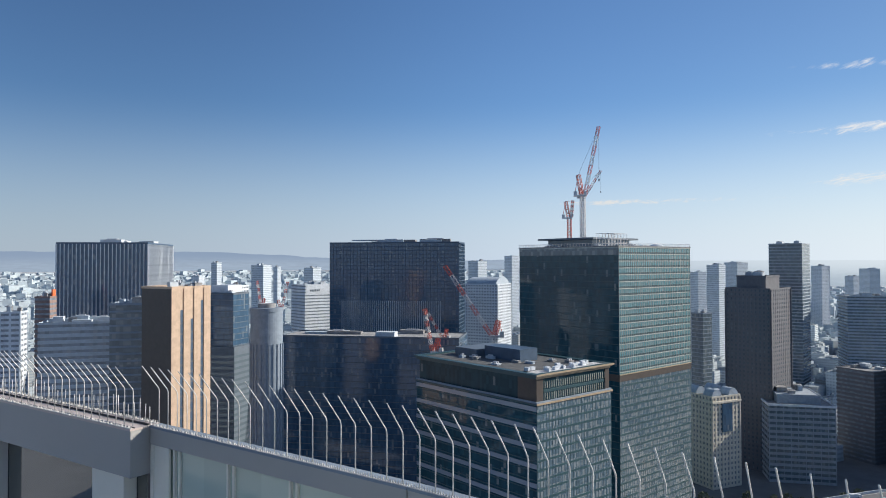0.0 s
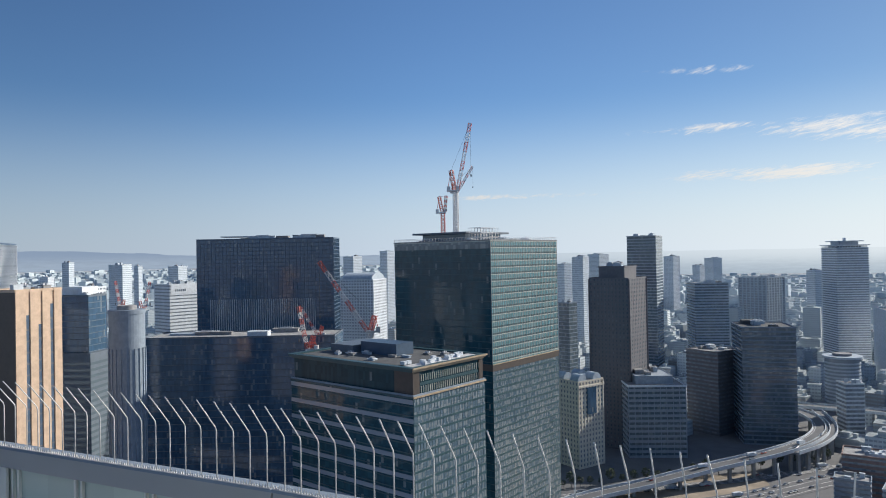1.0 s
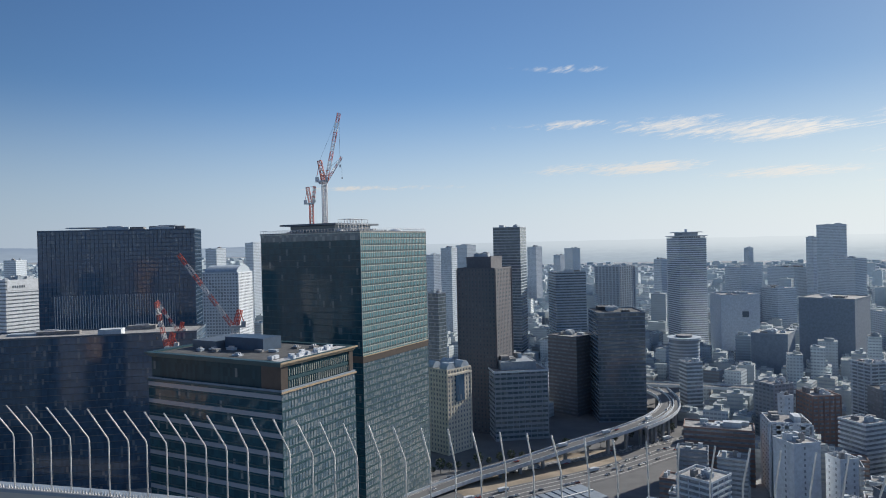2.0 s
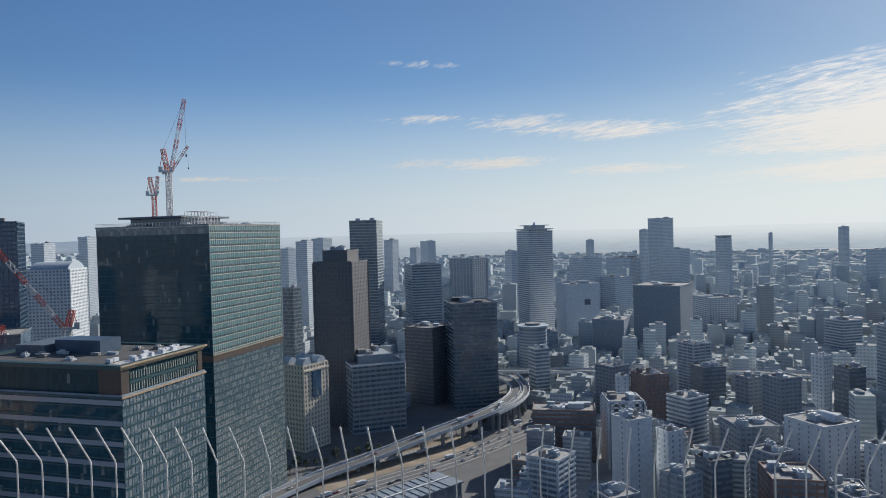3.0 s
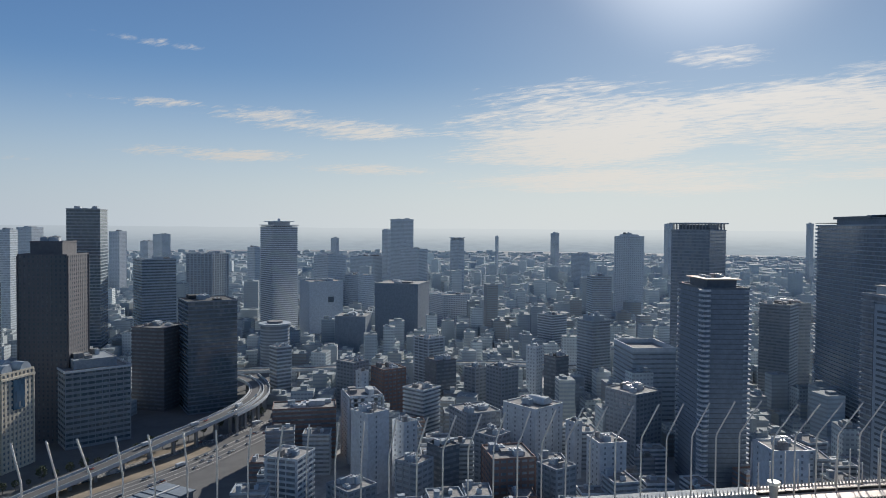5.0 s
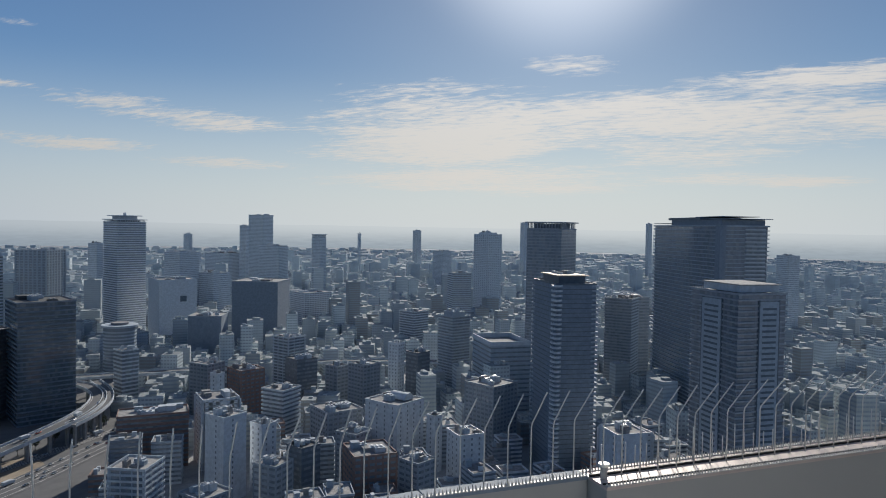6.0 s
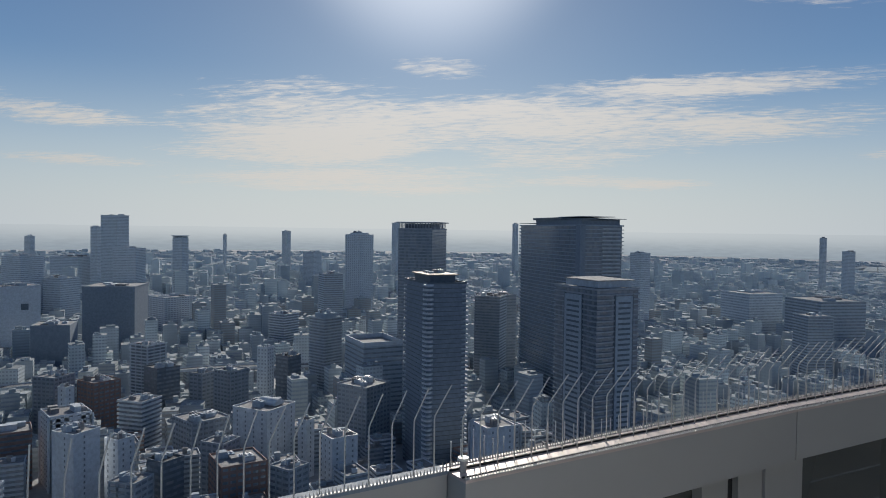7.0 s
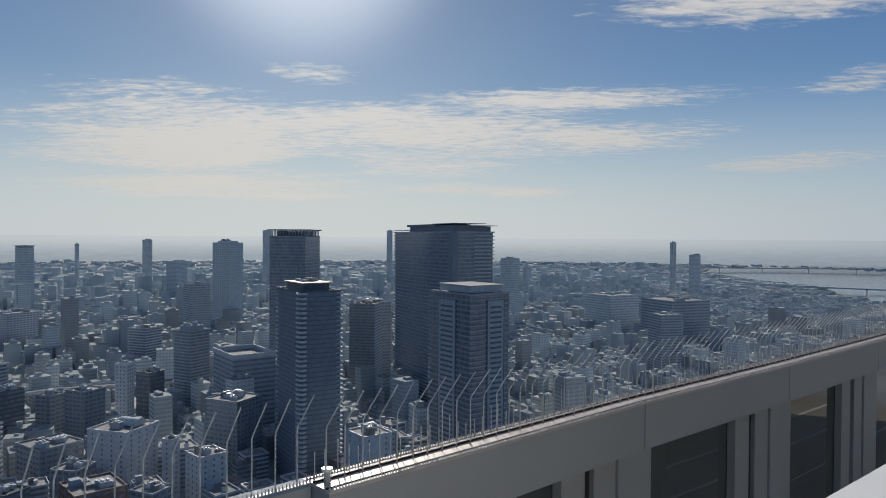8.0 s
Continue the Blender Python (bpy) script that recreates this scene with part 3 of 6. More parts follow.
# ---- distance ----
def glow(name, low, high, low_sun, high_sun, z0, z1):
    """Thick far air painted as emission, paler towards the sun."""
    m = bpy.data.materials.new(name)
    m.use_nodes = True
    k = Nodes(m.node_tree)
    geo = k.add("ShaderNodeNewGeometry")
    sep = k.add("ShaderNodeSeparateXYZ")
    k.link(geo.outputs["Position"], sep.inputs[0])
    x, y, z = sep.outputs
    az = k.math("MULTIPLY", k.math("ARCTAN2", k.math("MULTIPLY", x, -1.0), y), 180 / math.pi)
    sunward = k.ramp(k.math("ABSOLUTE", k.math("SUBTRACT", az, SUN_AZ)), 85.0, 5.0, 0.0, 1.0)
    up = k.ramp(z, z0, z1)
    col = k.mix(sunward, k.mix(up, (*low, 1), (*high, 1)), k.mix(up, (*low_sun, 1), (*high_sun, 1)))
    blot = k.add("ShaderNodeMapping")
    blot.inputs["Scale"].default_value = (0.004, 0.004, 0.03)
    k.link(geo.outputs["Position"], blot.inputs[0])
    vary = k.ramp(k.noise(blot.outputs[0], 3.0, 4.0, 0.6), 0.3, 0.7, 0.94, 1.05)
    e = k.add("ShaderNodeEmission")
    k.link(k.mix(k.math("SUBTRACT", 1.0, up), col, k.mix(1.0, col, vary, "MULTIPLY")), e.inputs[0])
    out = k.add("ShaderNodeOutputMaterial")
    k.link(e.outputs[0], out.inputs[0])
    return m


def ridge(name, az0, az1, r, low, tops, mat, label, lean=0.0):
    """A far backdrop strip for land in haze against the sky; lean tips it away to keep its shadow off the city."""
    bm = bmesh.new()
    n = 120
    rows = []
    for i in range(n + 1):
        a = az0 + (az1 - az0) * i / n
        p, q = az_dir(a) * r, az_dir(a) * (r + lean)
        rows.append((bm.verts.new((p.x, p.y, low)), bm.verts.new((q.x, q.y, tops(a)))))
    for a, b in zip(rows, rows[1:]):
        bm.faces.new((a[0], b[0], b[1], a[1]))
    me = mesh_of(bm, name, mat)
    return tagged(new(name, me), label, "distant land", kind="structure")


def hill_top(a):
    s = max(0.0, min(1.0, (a - 4.0) / 16.0))
    return EYE + 12 + 62 * s * s * (3 - 2 * s) + 9 * noise.noise((a * 0.35, 3.0, 0.0)) + 4 * noise.noise((a * 1.1, 7.0, 0.0))


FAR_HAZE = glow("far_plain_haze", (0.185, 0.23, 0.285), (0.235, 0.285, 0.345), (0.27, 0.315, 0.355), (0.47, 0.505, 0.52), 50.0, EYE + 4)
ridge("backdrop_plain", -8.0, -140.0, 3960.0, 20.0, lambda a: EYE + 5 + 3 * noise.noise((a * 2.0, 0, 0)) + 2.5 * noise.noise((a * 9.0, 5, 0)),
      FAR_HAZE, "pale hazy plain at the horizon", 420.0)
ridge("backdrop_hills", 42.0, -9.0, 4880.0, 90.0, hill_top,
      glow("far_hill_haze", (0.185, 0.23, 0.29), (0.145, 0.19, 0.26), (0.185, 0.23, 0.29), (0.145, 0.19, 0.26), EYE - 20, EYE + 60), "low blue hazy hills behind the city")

# ---- high buildings ----
# Distant towers take glass and walls paled for haze.
tower("office_tower", "dark glass office tower with white upright fins",
      -276.5, 586.1, 98.1, 80.1, 68.8, 188.3, core='navy_glass', wall='black_panel', storey=4.2, band=0.1, out=0.1, pier=2.9, pier_w=0.62, pier_out=0.6, pier_mat='white_fin', seed=1)
tower("office_building", "low grey office building with long window bands",
      -225.3, 428.5, 106.4, 21.1, 42.4, 136.0, core='dim_glass', wall='mid_concrete', storey=3.8, band=0.55, out=0.3, many=8, seed=2)
tower("office_building", "teal glass office block beside the tan tower",
      -181.8, 403.8, 101.6, 21.8, 20.5, 148.9, core='grey_glass', wall='slate_stone', storey=4.0, band=0.25, seed=3)
tower("hotel_tower", "tan stone tower with tall dark window slots",
      -143.5, 370.1, 58.0, 24.5, 24.0, 159.5, core='tan_stone', wall='tan_stone', storey=3.6, band=0.0, seed=4)
tower("office_building", "dark glass office building with grey lower floors",
      -152.1, 490.1, 73.6, 19.2, 18.7, 150.7, core='navy_glass', wall='dark_panel', storey=3.9, band=0.1, pier=0, pier_w=0.3, seed=5)
tower("office_building", "white louvred hotel building with dark lettering",
      -147.7, 767.0, 40.0, 30.9, 31.1, 147.9, core='mid_glass', wall='white_tile', storey=3.4, band=0.6, out=0.5, seed=6)
tower("hotel_tower", "black glass hotel tower with louvred middle storeys",
      -43.9, 668.6, 79.7, 35.5, 125.8, 191.0, core='navy_glass', wall='black_panel', storey=3.6, band=0.25, out=0.12, pier=3.4, pier_w=0.25, pier_out=0.25, seed=7)
tower("shopping_block", "wide dark glass podium block below the hotel",
      -56.6, 574.1, 79.7, 42.7, 147.8, 112.4, core='navy_glass', wall='dark_panel', storey=5, band=0.08, many=5, seed=8)
tower("office_building", "white office building with a domed roof",
      55.6, 846.5, 62.7, 43.4, 42.4, 145.5, core='mid_glass', wall='white_tile', storey=3.5, band=0.5, pier=3.4, pier_w=1.4, pier_out=0.3, seed=9)
tower("office_tower", "unfinished teal glass tower with cranes on its roof",
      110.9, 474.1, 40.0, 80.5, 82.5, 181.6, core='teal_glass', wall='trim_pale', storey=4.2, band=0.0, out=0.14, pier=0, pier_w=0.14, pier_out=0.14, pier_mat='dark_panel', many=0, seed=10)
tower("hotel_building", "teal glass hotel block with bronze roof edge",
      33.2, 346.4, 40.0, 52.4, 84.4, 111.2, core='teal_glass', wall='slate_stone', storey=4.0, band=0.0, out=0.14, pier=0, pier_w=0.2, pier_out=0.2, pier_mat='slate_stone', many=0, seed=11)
tower("office_tower", "slim dark teal glass tower",
      270.8, 720.9, 31.4, 14.3, 14.3, 118.5, core='grey_glass', wall='slate_stone', storey=4, band=0.2, seed=12)
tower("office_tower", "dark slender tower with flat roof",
      467.1, 1175.5, 40.4, 22.1, 22.0, 165.8, core='far_glass_hazed', wall='tile_hazed', storey=3.6, band=0.35, joined=True, seed=13)
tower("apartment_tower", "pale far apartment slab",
      795.9, 1866.9, 28.2, 42.0, 42.0, 168.7, core='far_glass_hazed', wall='pale_concrete', storey=3.6, band=0.5, joined=True, seed=14)
tower("office_tower", "brown stone tower with stepped shoulders",
      268.7, 586.6, 40.4, 38.2, 37.6, 149.6, core='grey_glass', wall='brown_stone', storey=3.5, band=0.5, out=0.15, pier=3.2, pier_w=2.0, pier_out=0.2, top='step', crown_h=11, seed=15)
tower("office_tower", "dark grey glass tower with sloped top",
      438.2, 869.1, 49.7, 38.9, 38.1, 193.9, core='grey_glass', wall='grey_stone', storey=4, band=0.3, joined=True, seed=16)
tower("office_building", "cream stone building with arched roof and square windows",
      211.2, 541.0, 24.0, 28.0, 27.0, 69.1, core='dim_glass', wall='cream_stone', storey=3.7, band=0.45, out=0.4, pier=3.3, pier_w=1.7, pier_out=0.5, many=3, category='office building', seed=17)
tower("department_store", "grey panelled office block with set-back top storey",
      285.1, 562.4, -13.0, 47.7, 51.7, 59.9, core='grey_glass', wall='grey_stone', storey=4.2, band=0.5, pier=5, pier_w=0.4, top='step', crown_h=7, seed=18)
tower("office_building", "brown banded office building with notched corner",
      374.6, 607.6, 23.3, 34.0, 34.3, 77.4, core='dim_glass', wall='brown_stone', storey=3.6, band=0.55, out=0.4, seed=19)
tower("office_tower", "dark banded office tower with dark roof",
      402.3, 570.6, -22.9, 44.6, 48.4, 103.6, core='grey_glass', wall='slate_stone', storey=3.8, band=0.3, out=0.5, roof='roof_dark', seed=20)
tower("office_building", "grey office tower with top louvre",
      524.0, 860.4, -16.4, 43.4, 45.5, 129.4, core='grey_glass', wall='mid_concrete', storey=3.7, band=0.5, joined=True, seed=21)
tower("office_tower", "grey tower with dark vertical glass strips",
      681.5, 966.0, 20.8, 46.3, 46.7, 130.0, core='mid_glass', wall='mid_concrete', storey=3.8, band=0.3, pier=6, pier_w=2.2, joined=True, seed=22)
tower("apartment_tower", "white high apartment tower with balconies and crown",
      735.9, 856.1, -15.0, 42.1, 43.9, 173.2, core='mid_glass', wall='white_tile', storey=3.3, band=0.5, out=0.8, top='crown', crown_h=4, joined=True, seed=23)
tower("apartment_tower", "slim grey tower beside the white one",
      946.5, 1180.5, 13.1, 18.6, 18.7, 131.0, core='far_glass_hazed', wall='tile_hazed', storey=3.6, band=0.5, joined=True, seed=24)
tower("office_building", "white windowless block with one dark square",
      732.8, 756.8, -27.7, 51.2, 54.9, 93.9, core='white_tile', wall='white_tile', storey=5, band=0.0, out=0.2, joined=True, seed=25)
tower("office_building", "grey broad office block far behind",
      1046.1, 1053.6, -28.4, 53.8, 56.7, 114.4, core='far_glass_hazed', wall='tile_hazed', storey=3.8, band=0.4, joined=True, seed=26)
tower("office_building", "small striped office building by the ramp",
      477.9, 552.9, -14.0, 16.1, 16.3, 49.8, core='dim_glass', wall='pale_concrete', storey=3.6, band=0.4, out=0.5, seed=27)
tower("office_building", "dark boxy office block with flat roof",
      673.3, 633.5, 30.8, 41.5, 40.5, 57.3, core='slate_stone', wall='grey_stone', storey=4, band=0.0, joined=True, seed=28)
tower("office_building", "broad dark brown block without windows",
      806.9, 658.1, 23.0, 67.4, 65.6, 92.0, core='slate_stone', wall='grey_stone', storey=4, band=0.0, joined=True, seed=29)
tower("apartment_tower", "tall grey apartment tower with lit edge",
      1376.6, 1127.3, 2.3, 41.8, 41.9, 197.4, core='far_glass_hazed', wall='tile_hazed', storey=3.4, band=0.5, out=0.7, joined=True, seed=30)
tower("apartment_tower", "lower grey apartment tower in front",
      1281.0, 1011.8, 13.3, 48.9, 48.7, 125.3, core='far_glass_hazed', wall='tile_hazed', storey=3.4, band=0.5, out=0.6, joined=True, seed=31)
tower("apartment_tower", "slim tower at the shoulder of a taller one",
      1451.9, 1244.2, 9.5, 17.6, 17.6, 170.1, core='far_glass_hazed', wall='tile_hazed', storey=3.6, band=0.5, joined=True, seed=32)
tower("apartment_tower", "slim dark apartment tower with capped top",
      1370.5, 948.8, 0.1, 24.3, 24.3, 147.0, core='far_glass_hazed', wall='tile_hazed', storey=3.5, band=0.4, top='crown', crown_h=6, joined=True, seed=33)
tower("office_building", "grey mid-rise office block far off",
      1011.5, 939.6, -3.1, 43.0, 43.4, 81.1, core='far_glass_hazed', wall='tile_hazed', storey=3.8, band=0.5, joined=True, seed=34)
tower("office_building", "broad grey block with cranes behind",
      1453.5, 1306.9, 4.9, 78.0, 78.1, 95.6, core='far_glass_hazed', wall='tile_hazed', storey=3.8, band=0.5, joined=True, seed=35)
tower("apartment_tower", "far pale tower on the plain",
      2338.1, 1173.1, -12.1, 22.5, 22.6, 162.0, core='far_glass_hazed', wall='pale_concrete', storey=4, band=0.5, joined=True, seed=36)
tower("apartment_tower", "grey twin-faced apartment tower",
      1288.1, 487.2, -21.9, 38.5, 38.4, 161.9, core='far_glass_hazed', wall='tile_hazed', storey=3.4, band=0.4, pier=5, pier_w=1.5, top='step', crown_h=4, joined=True, seed=37)
tower("apartment_building", "grey apartment block with balconies",
      695.2, 300.7, -25.6, 24.7, 24.7, 76.7, core='mid_glass', wall='mid_concrete', storey=3.1, band=0.4, out=0.7, top='step', crown_h=5, seed=38)
tower("office_building", "square block with open walled roof",
      613.9, 216.8, -50.0, 37.8, 52.3, 66.0, core='dim_glass', wall='mid_concrete', storey=4, band=0.6, many=0, seed=39)
tower("apartment_tower", "dark apartment tower with open crown",
      719.2, 198.8, -8.0, 40.2, 39.2, 173.7, core='mid_glass', wall='grey_stone', storey=3.3, band=0.3, out=0.2, pier=0, pier_w=0.8, top='crown', crown_h=7, seed=40)
tower("apartment_tower", "dark apartment tower with pale balcony stack",
      485.3, 124.5, -54.0, 29.0, 48.0, 135.7, core='slate_stone', wall='dark_panel', storey=3.2, band=0.14, out=0.2, pier=0, pier_w=2.4, top='step', crown_h=5.5, seed=41)
tower("apartment_building", "grey apartment slab between the towers",
      766.7, 131.3, -6.0, 29.3, 28.7, 99.7, core='mid_glass', wall='grey_stone', storey=3.2, band=0.45, out=0.6, seed=42)
tower("apartment_tower", "broad dark apartment tower with balcony bands",
      683.9, 41.8, -58.0, 42.0, 125.7, 178.7, core='mid_glass', wall='mid_concrete', storey=3.4, band=0.22, out=1.2, top='flat', crown_h=4.5, many=0, seed=43)
tower("apartment_tower", "apartment tower with pale window panels and dark glass corner",
      467.5, 9.1, -50.0, 33.4, 44.0, 136.6, core='dim_glass', wall='grey_stone', storey=3.3, band=0.3, out=0.7, pier=0, pier_w=1.6, top='flat', crown_h=6, many=0, seed=44)
tower("apartment_tower", "slim grey apartment tower",
      1316.8, -51.8, -41.3, 25.3, 25.5, 135.8, core='far_glass_hazed', wall='tile_hazed', storey=3.3, band=0.4, joined=True, seed=45)
tower("apartment_building", "brick apartment building with flat white roof edge",
      360.0, 389.0, -43.0, 46.0, 22.0, 37.9, core='dim_glass', wall='brick_red', storey=3.2, band=0.55, out=0.4, seed=46)
tower("apartment_building", "grey block behind the apartment tower",
      1030.2, 438.0, -49.1, 30.5, 31.0, 100.7, core='mid_glass', wall='mid_concrete', storey=3.4, band=0.5, joined=True, seed=47)
tower("apartment_tower", "far pale apartment tower above the plain",
      2422.7, -656.9, -55.0, 14.5, 14.5, 164.7, core='far_glass_hazed', wall='pale_concrete', storey=4, band=0.5, joined=True, seed=48)
tower("apartment_tower", "far grey apartment tower by the river",
      2218.0, -669.4, -61.8, 23.7, 23.8, 126.8, core='far_glass_hazed', wall='tile_hazed', storey=4, band=0.5, joined=True, seed=49)
tower("office_building", "wide low grey works building",
      1161.5, -319.0, -65.8, 75.7, 78.8, 74.9, core='mid_glass', wall='mid_concrete', storey=4.5, band=0.5, joined=True, seed=50)
tower("office_building", "grey low works building with saw roof",
      1276.8, -236.0, -58.9, 67.8, 69.4, 73.0, core='far_glass_hazed', wall='tile_hazed', storey=4.5, band=0.5, joined=True, seed=51)
tower("apartment_building", "white rendered apartment slab with few windows",
      337.2, 301.9, -9.0, 17.8, 17.9, 52.9, core='white_tile', wall='white_tile', storey=3.2, band=0.0, out=0.12, pier=0, pier_w=2.7, pier_out=0.12, category='apartment building', many=5, seed=52)
tower("apartment_building", "white apartment block behind the slab",
      383.6, 351.5, -34.8, 25.0, 26.0, 48.7, core='dim_glass', wall='white_tile', storey=3.2, band=0.68, out=0.12, pier=4.5, pier_w=2.7, pier_out=0.12, category='apartment building', many=5, seed=53)
tower("apartment_building", "small white flats with roof tank",
      356.6, 287.9, -11.2, 11.8, 11.9, 44.2, core='white_tile', wall='white_tile', storey=3.2, band=0.0, out=0.12, pier=0, pier_w=2.7, pier_out=0.12, category='apartment building', many=5, seed=54)
tower("apartment_building", "beige apartment building with balconies",
      455.7, 350.1, -2.1, 20.9, 20.8, 40.0, core='dim_glass', wall='pale_concrete', storey=3.1, band=0.45, out=0.9, category='apartment building', many=5, seed=55)
tower("apartment_building", "grey balcony apartment block",
      273.4, 307.6, 19.5, 20.2, 19.6, 39.9, core='dim_glass', wall='pale_concrete', storey=3.1, band=0.35, out=1.0, pier=6, pier_w=0.3, pier_out=0.9, category='apartment building', many=5, seed=56)
tower("office_building", "office building with dark roof and sign frame",
      342.7, 246.1, -16.2, 14.0, 14.2, 39.8, core='dim_glass', wall='dark_panel', storey=3.6, band=0.5, out=0.2, roof='roof_dark', category='office building', seed=57)
tower("apartment_building", "low grey house with flat roof",
      320.3, 251.0, 0.8, 15.7, 15.6, 35.3, core='dim_glass', wall='grey_stone', storey=3.3, band=0.5, out=0.3, pier=4, pier_w=1.0, pier_out=0.3, category='apartment building', seed=58)
tower("apartment_building", "low grey flats with roof units",
      289.6, 273.1, -8.8, 20.0, 20.1, 24.5, core='dim_glass', wall='grey_stone', storey=3.3, band=0.5, out=0.3, pier=4, pier_w=1.0, pier_out=0.3, category='apartment building', seed=59)
tower("office_building", "dark brick office building",
      361.7, 210.9, -43.9, 25.9, 27.5, 37.0, core='dim_glass', wall='brick_red', storey=3.4, band=0.55, out=0.2, pier=4, pier_w=1.2, pier_out=0.2, category='office building', seed=60)
tower("apartment_building", "grey flats with roof house",
      384.6, 236.4, -7.3, 16.2, 16.3, 38.7, core='dim_glass', wall='grey_stone', storey=3.3, band=0.5, out=0.3, pier=4, pier_w=1.0, pier_out=0.3, category='apartment building', seed=61)
tower("office_building", "large white clinic building with rounded roof room",
      446.4, 239.6, -12.3, 30.5, 30.9, 45.7, core='white_tile', wall='white_tile', storey=3.2, band=0.0, out=0.12, pier=0, pier_w=2.7, pier_out=0.12, category='office building', many=5, seed=62)
tower("office_building", "slim white end-wall building",
      440.6, 204.2, -15.8, 8.0, 8.0, 39.6, core='white_tile', wall='white_tile', storey=3.2, band=0.0, out=0.12, pier=0, pier_w=2.7, pier_out=0.12, category='office building', many=5, seed=63)
tower("office_building", "small grey building with tanks",
      365.2, 179.7, -18.8, 15.4, 15.7, 34.7, core='dim_glass', wall='grey_stone', storey=3.3, band=0.5, out=0.3, pier=4, pier_w=1.0, pier_out=0.3, category='office building', seed=64)
tower("apartment_building", "white corner apartment house",
      409.5, 167.4, -40.7, 18.0, 18.7, 41.2, core='white_tile', wall='white_tile', storey=3.2, band=0.0, out=0.12, pier=0, pier_w=2.7, pier_out=0.12, category='apartment building', many=5, seed=65)
tower("office_building", "grey office building with dark roof edge",
      502.3, 184.5, -20.1, 28.3, 29.0, 53.2, core='dim_glass', wall='grey_stone', storey=3.3, band=0.5, out=0.3, pier=4, pier_w=1.0, pier_out=0.3, category='office building', seed=66)
tower("apartment_building", "grey mid-rise flats with flat roof",
      439.4, 286.1, -29.7, 28.1, 29.1, 35.5, core='dim_glass', wall='grey_stone', storey=3.3, band=0.5, out=0.3, pier=4, pier_w=1.0, pier_out=0.3, category='apartment building', seed=67)
tower("office_building", "banded grey office building",
      588.1, 442.5, -11.2, 22.6, 22.8, 57.0, core='dim_glass', wall='pale_concrete', storey=3.1, band=0.35, out=1.0, pier=6, pier_w=0.3, pier_out=0.9, category='office building', many=5, seed=68)
tower("apartment_building", "grey slab apartment building",
      544.9, 325.0, -17.1, 20.3, 20.6, 47.1, core='dim_glass', wall='grey_stone', storey=3.3, band=0.5, out=0.3, pier=4, pier_w=1.0, pier_out=0.3, category='apartment building', seed=69)
tower("apartment_building", "grey mid-rise block of flats",
      549.5, 357.5, -12.0, 15.0, 15.0, 41.2, core='dim_glass', wall='grey_stone', storey=3.3, band=0.5, out=0.3, pier=4, pier_w=1.0, pier_out=0.3, category='apartment building', seed=70)
tower("office_building", "dark mid-rise office block",
      538.2, 390.7, -23.9, 21.8, 22.2, 46.9, core='dim_glass', wall='dark_panel', storey=3.6, band=0.5, out=0.2, roof='roof_dark', category='office building', seed=71)
tower("apartment_building", "white striped slim apartment block",
      593.2, 317.7, -5.7, 11.4, 11.4, 59.8, core='white_tile', wall='white_tile', storey=3.2, band=0.0, out=0.12, pier=0, pier_w=2.7, pier_out=0.12, category='apartment building', many=5, seed=72)
tower("office_building", "dark grey small office block",
      583.5, 289.3, -19.9, 15.9, 16.1, 55.0, core='dim_glass', wall='dark_panel', storey=3.6, band=0.5, out=0.2, roof='roof_dark', category='office building', seed=73)
tower("office_building", "white low building with many roof units",
      408.2, 67.1, -50.5, 19.3, 20.5, 56.5, core='white_tile', wall='white_tile', storey=3.2, band=0.0, out=0.12, pier=0, pier_w=2.7, pier_out=0.12, category='office building', many=5, seed=74)
tower("office_building", "dull red office building",
      484.6, 411.6, -19.2, 22.9, 23.3, 44.5, core='dim_glass', wall='brick_red', storey=3.4, band=0.55, out=0.2, pier=4, pier_w=1.2, pier_out=0.2, category='office building', seed=75)
tower("office_building", "grey office building by the expressway",
      480.4, 452.6, -0.7, 21.2, 21.2, 46.4, core='dim_glass', wall='grey_stone', storey=3.3, band=0.5, out=0.3, pier=4, pier_w=1.0, pier_out=0.3, category='office building', seed=76)
tower("office_building", "slim white chimney-like stair tower",
      446.4, 409.3, -6.8, 8.0, 8.0, 47.2, core='white_tile', wall='white_tile', storey=3.2, band=0.0, out=0.12, pier=0, pier_w=2.7, pier_out=0.12, category='office building', many=5, seed=77)
tower("office_building", "low white building with shining roof units",
      440.7, 71.3, -42.5, 23.0, 23.6, 47.5, core='dim_glass', wall='white_tile', storey=3.2, band=0.68, out=0.12, pier=4.5, pier_w=2.7, pier_out=0.12, category='office building', many=5, seed=80)
tower("office_building", "pale building with a close window grid",
      -279.4, 447.5, 103.1, 12.1, 11.7, 140.8, core='dim_glass', wall='white_tile', storey=3.3, band=0.55, out=0.3, pier=4.5, pier_w=1.4, pier_out=0.2, category='office building', many=3, seed=87)
tower("office_building", "brown office building with orange roof sign",
      -283.5, 490.7, 95.0, 10.1, 9.9, 148.3, core='dim_glass', wall='brick_red', storey=3.4, band=0.55, out=0.2, category='office building', many=3, seed=88)
tower("apartment_building", "far dark slim apartment tower",
      -473.1, 1434.1, 69.6, 14.4, 14.3, 172.3, core='far_glass_hazed', wall='tile_hazed', storey=3.6, band=0.45, out=0.4, category='apartment building', many=3, joined=True, seed=89)
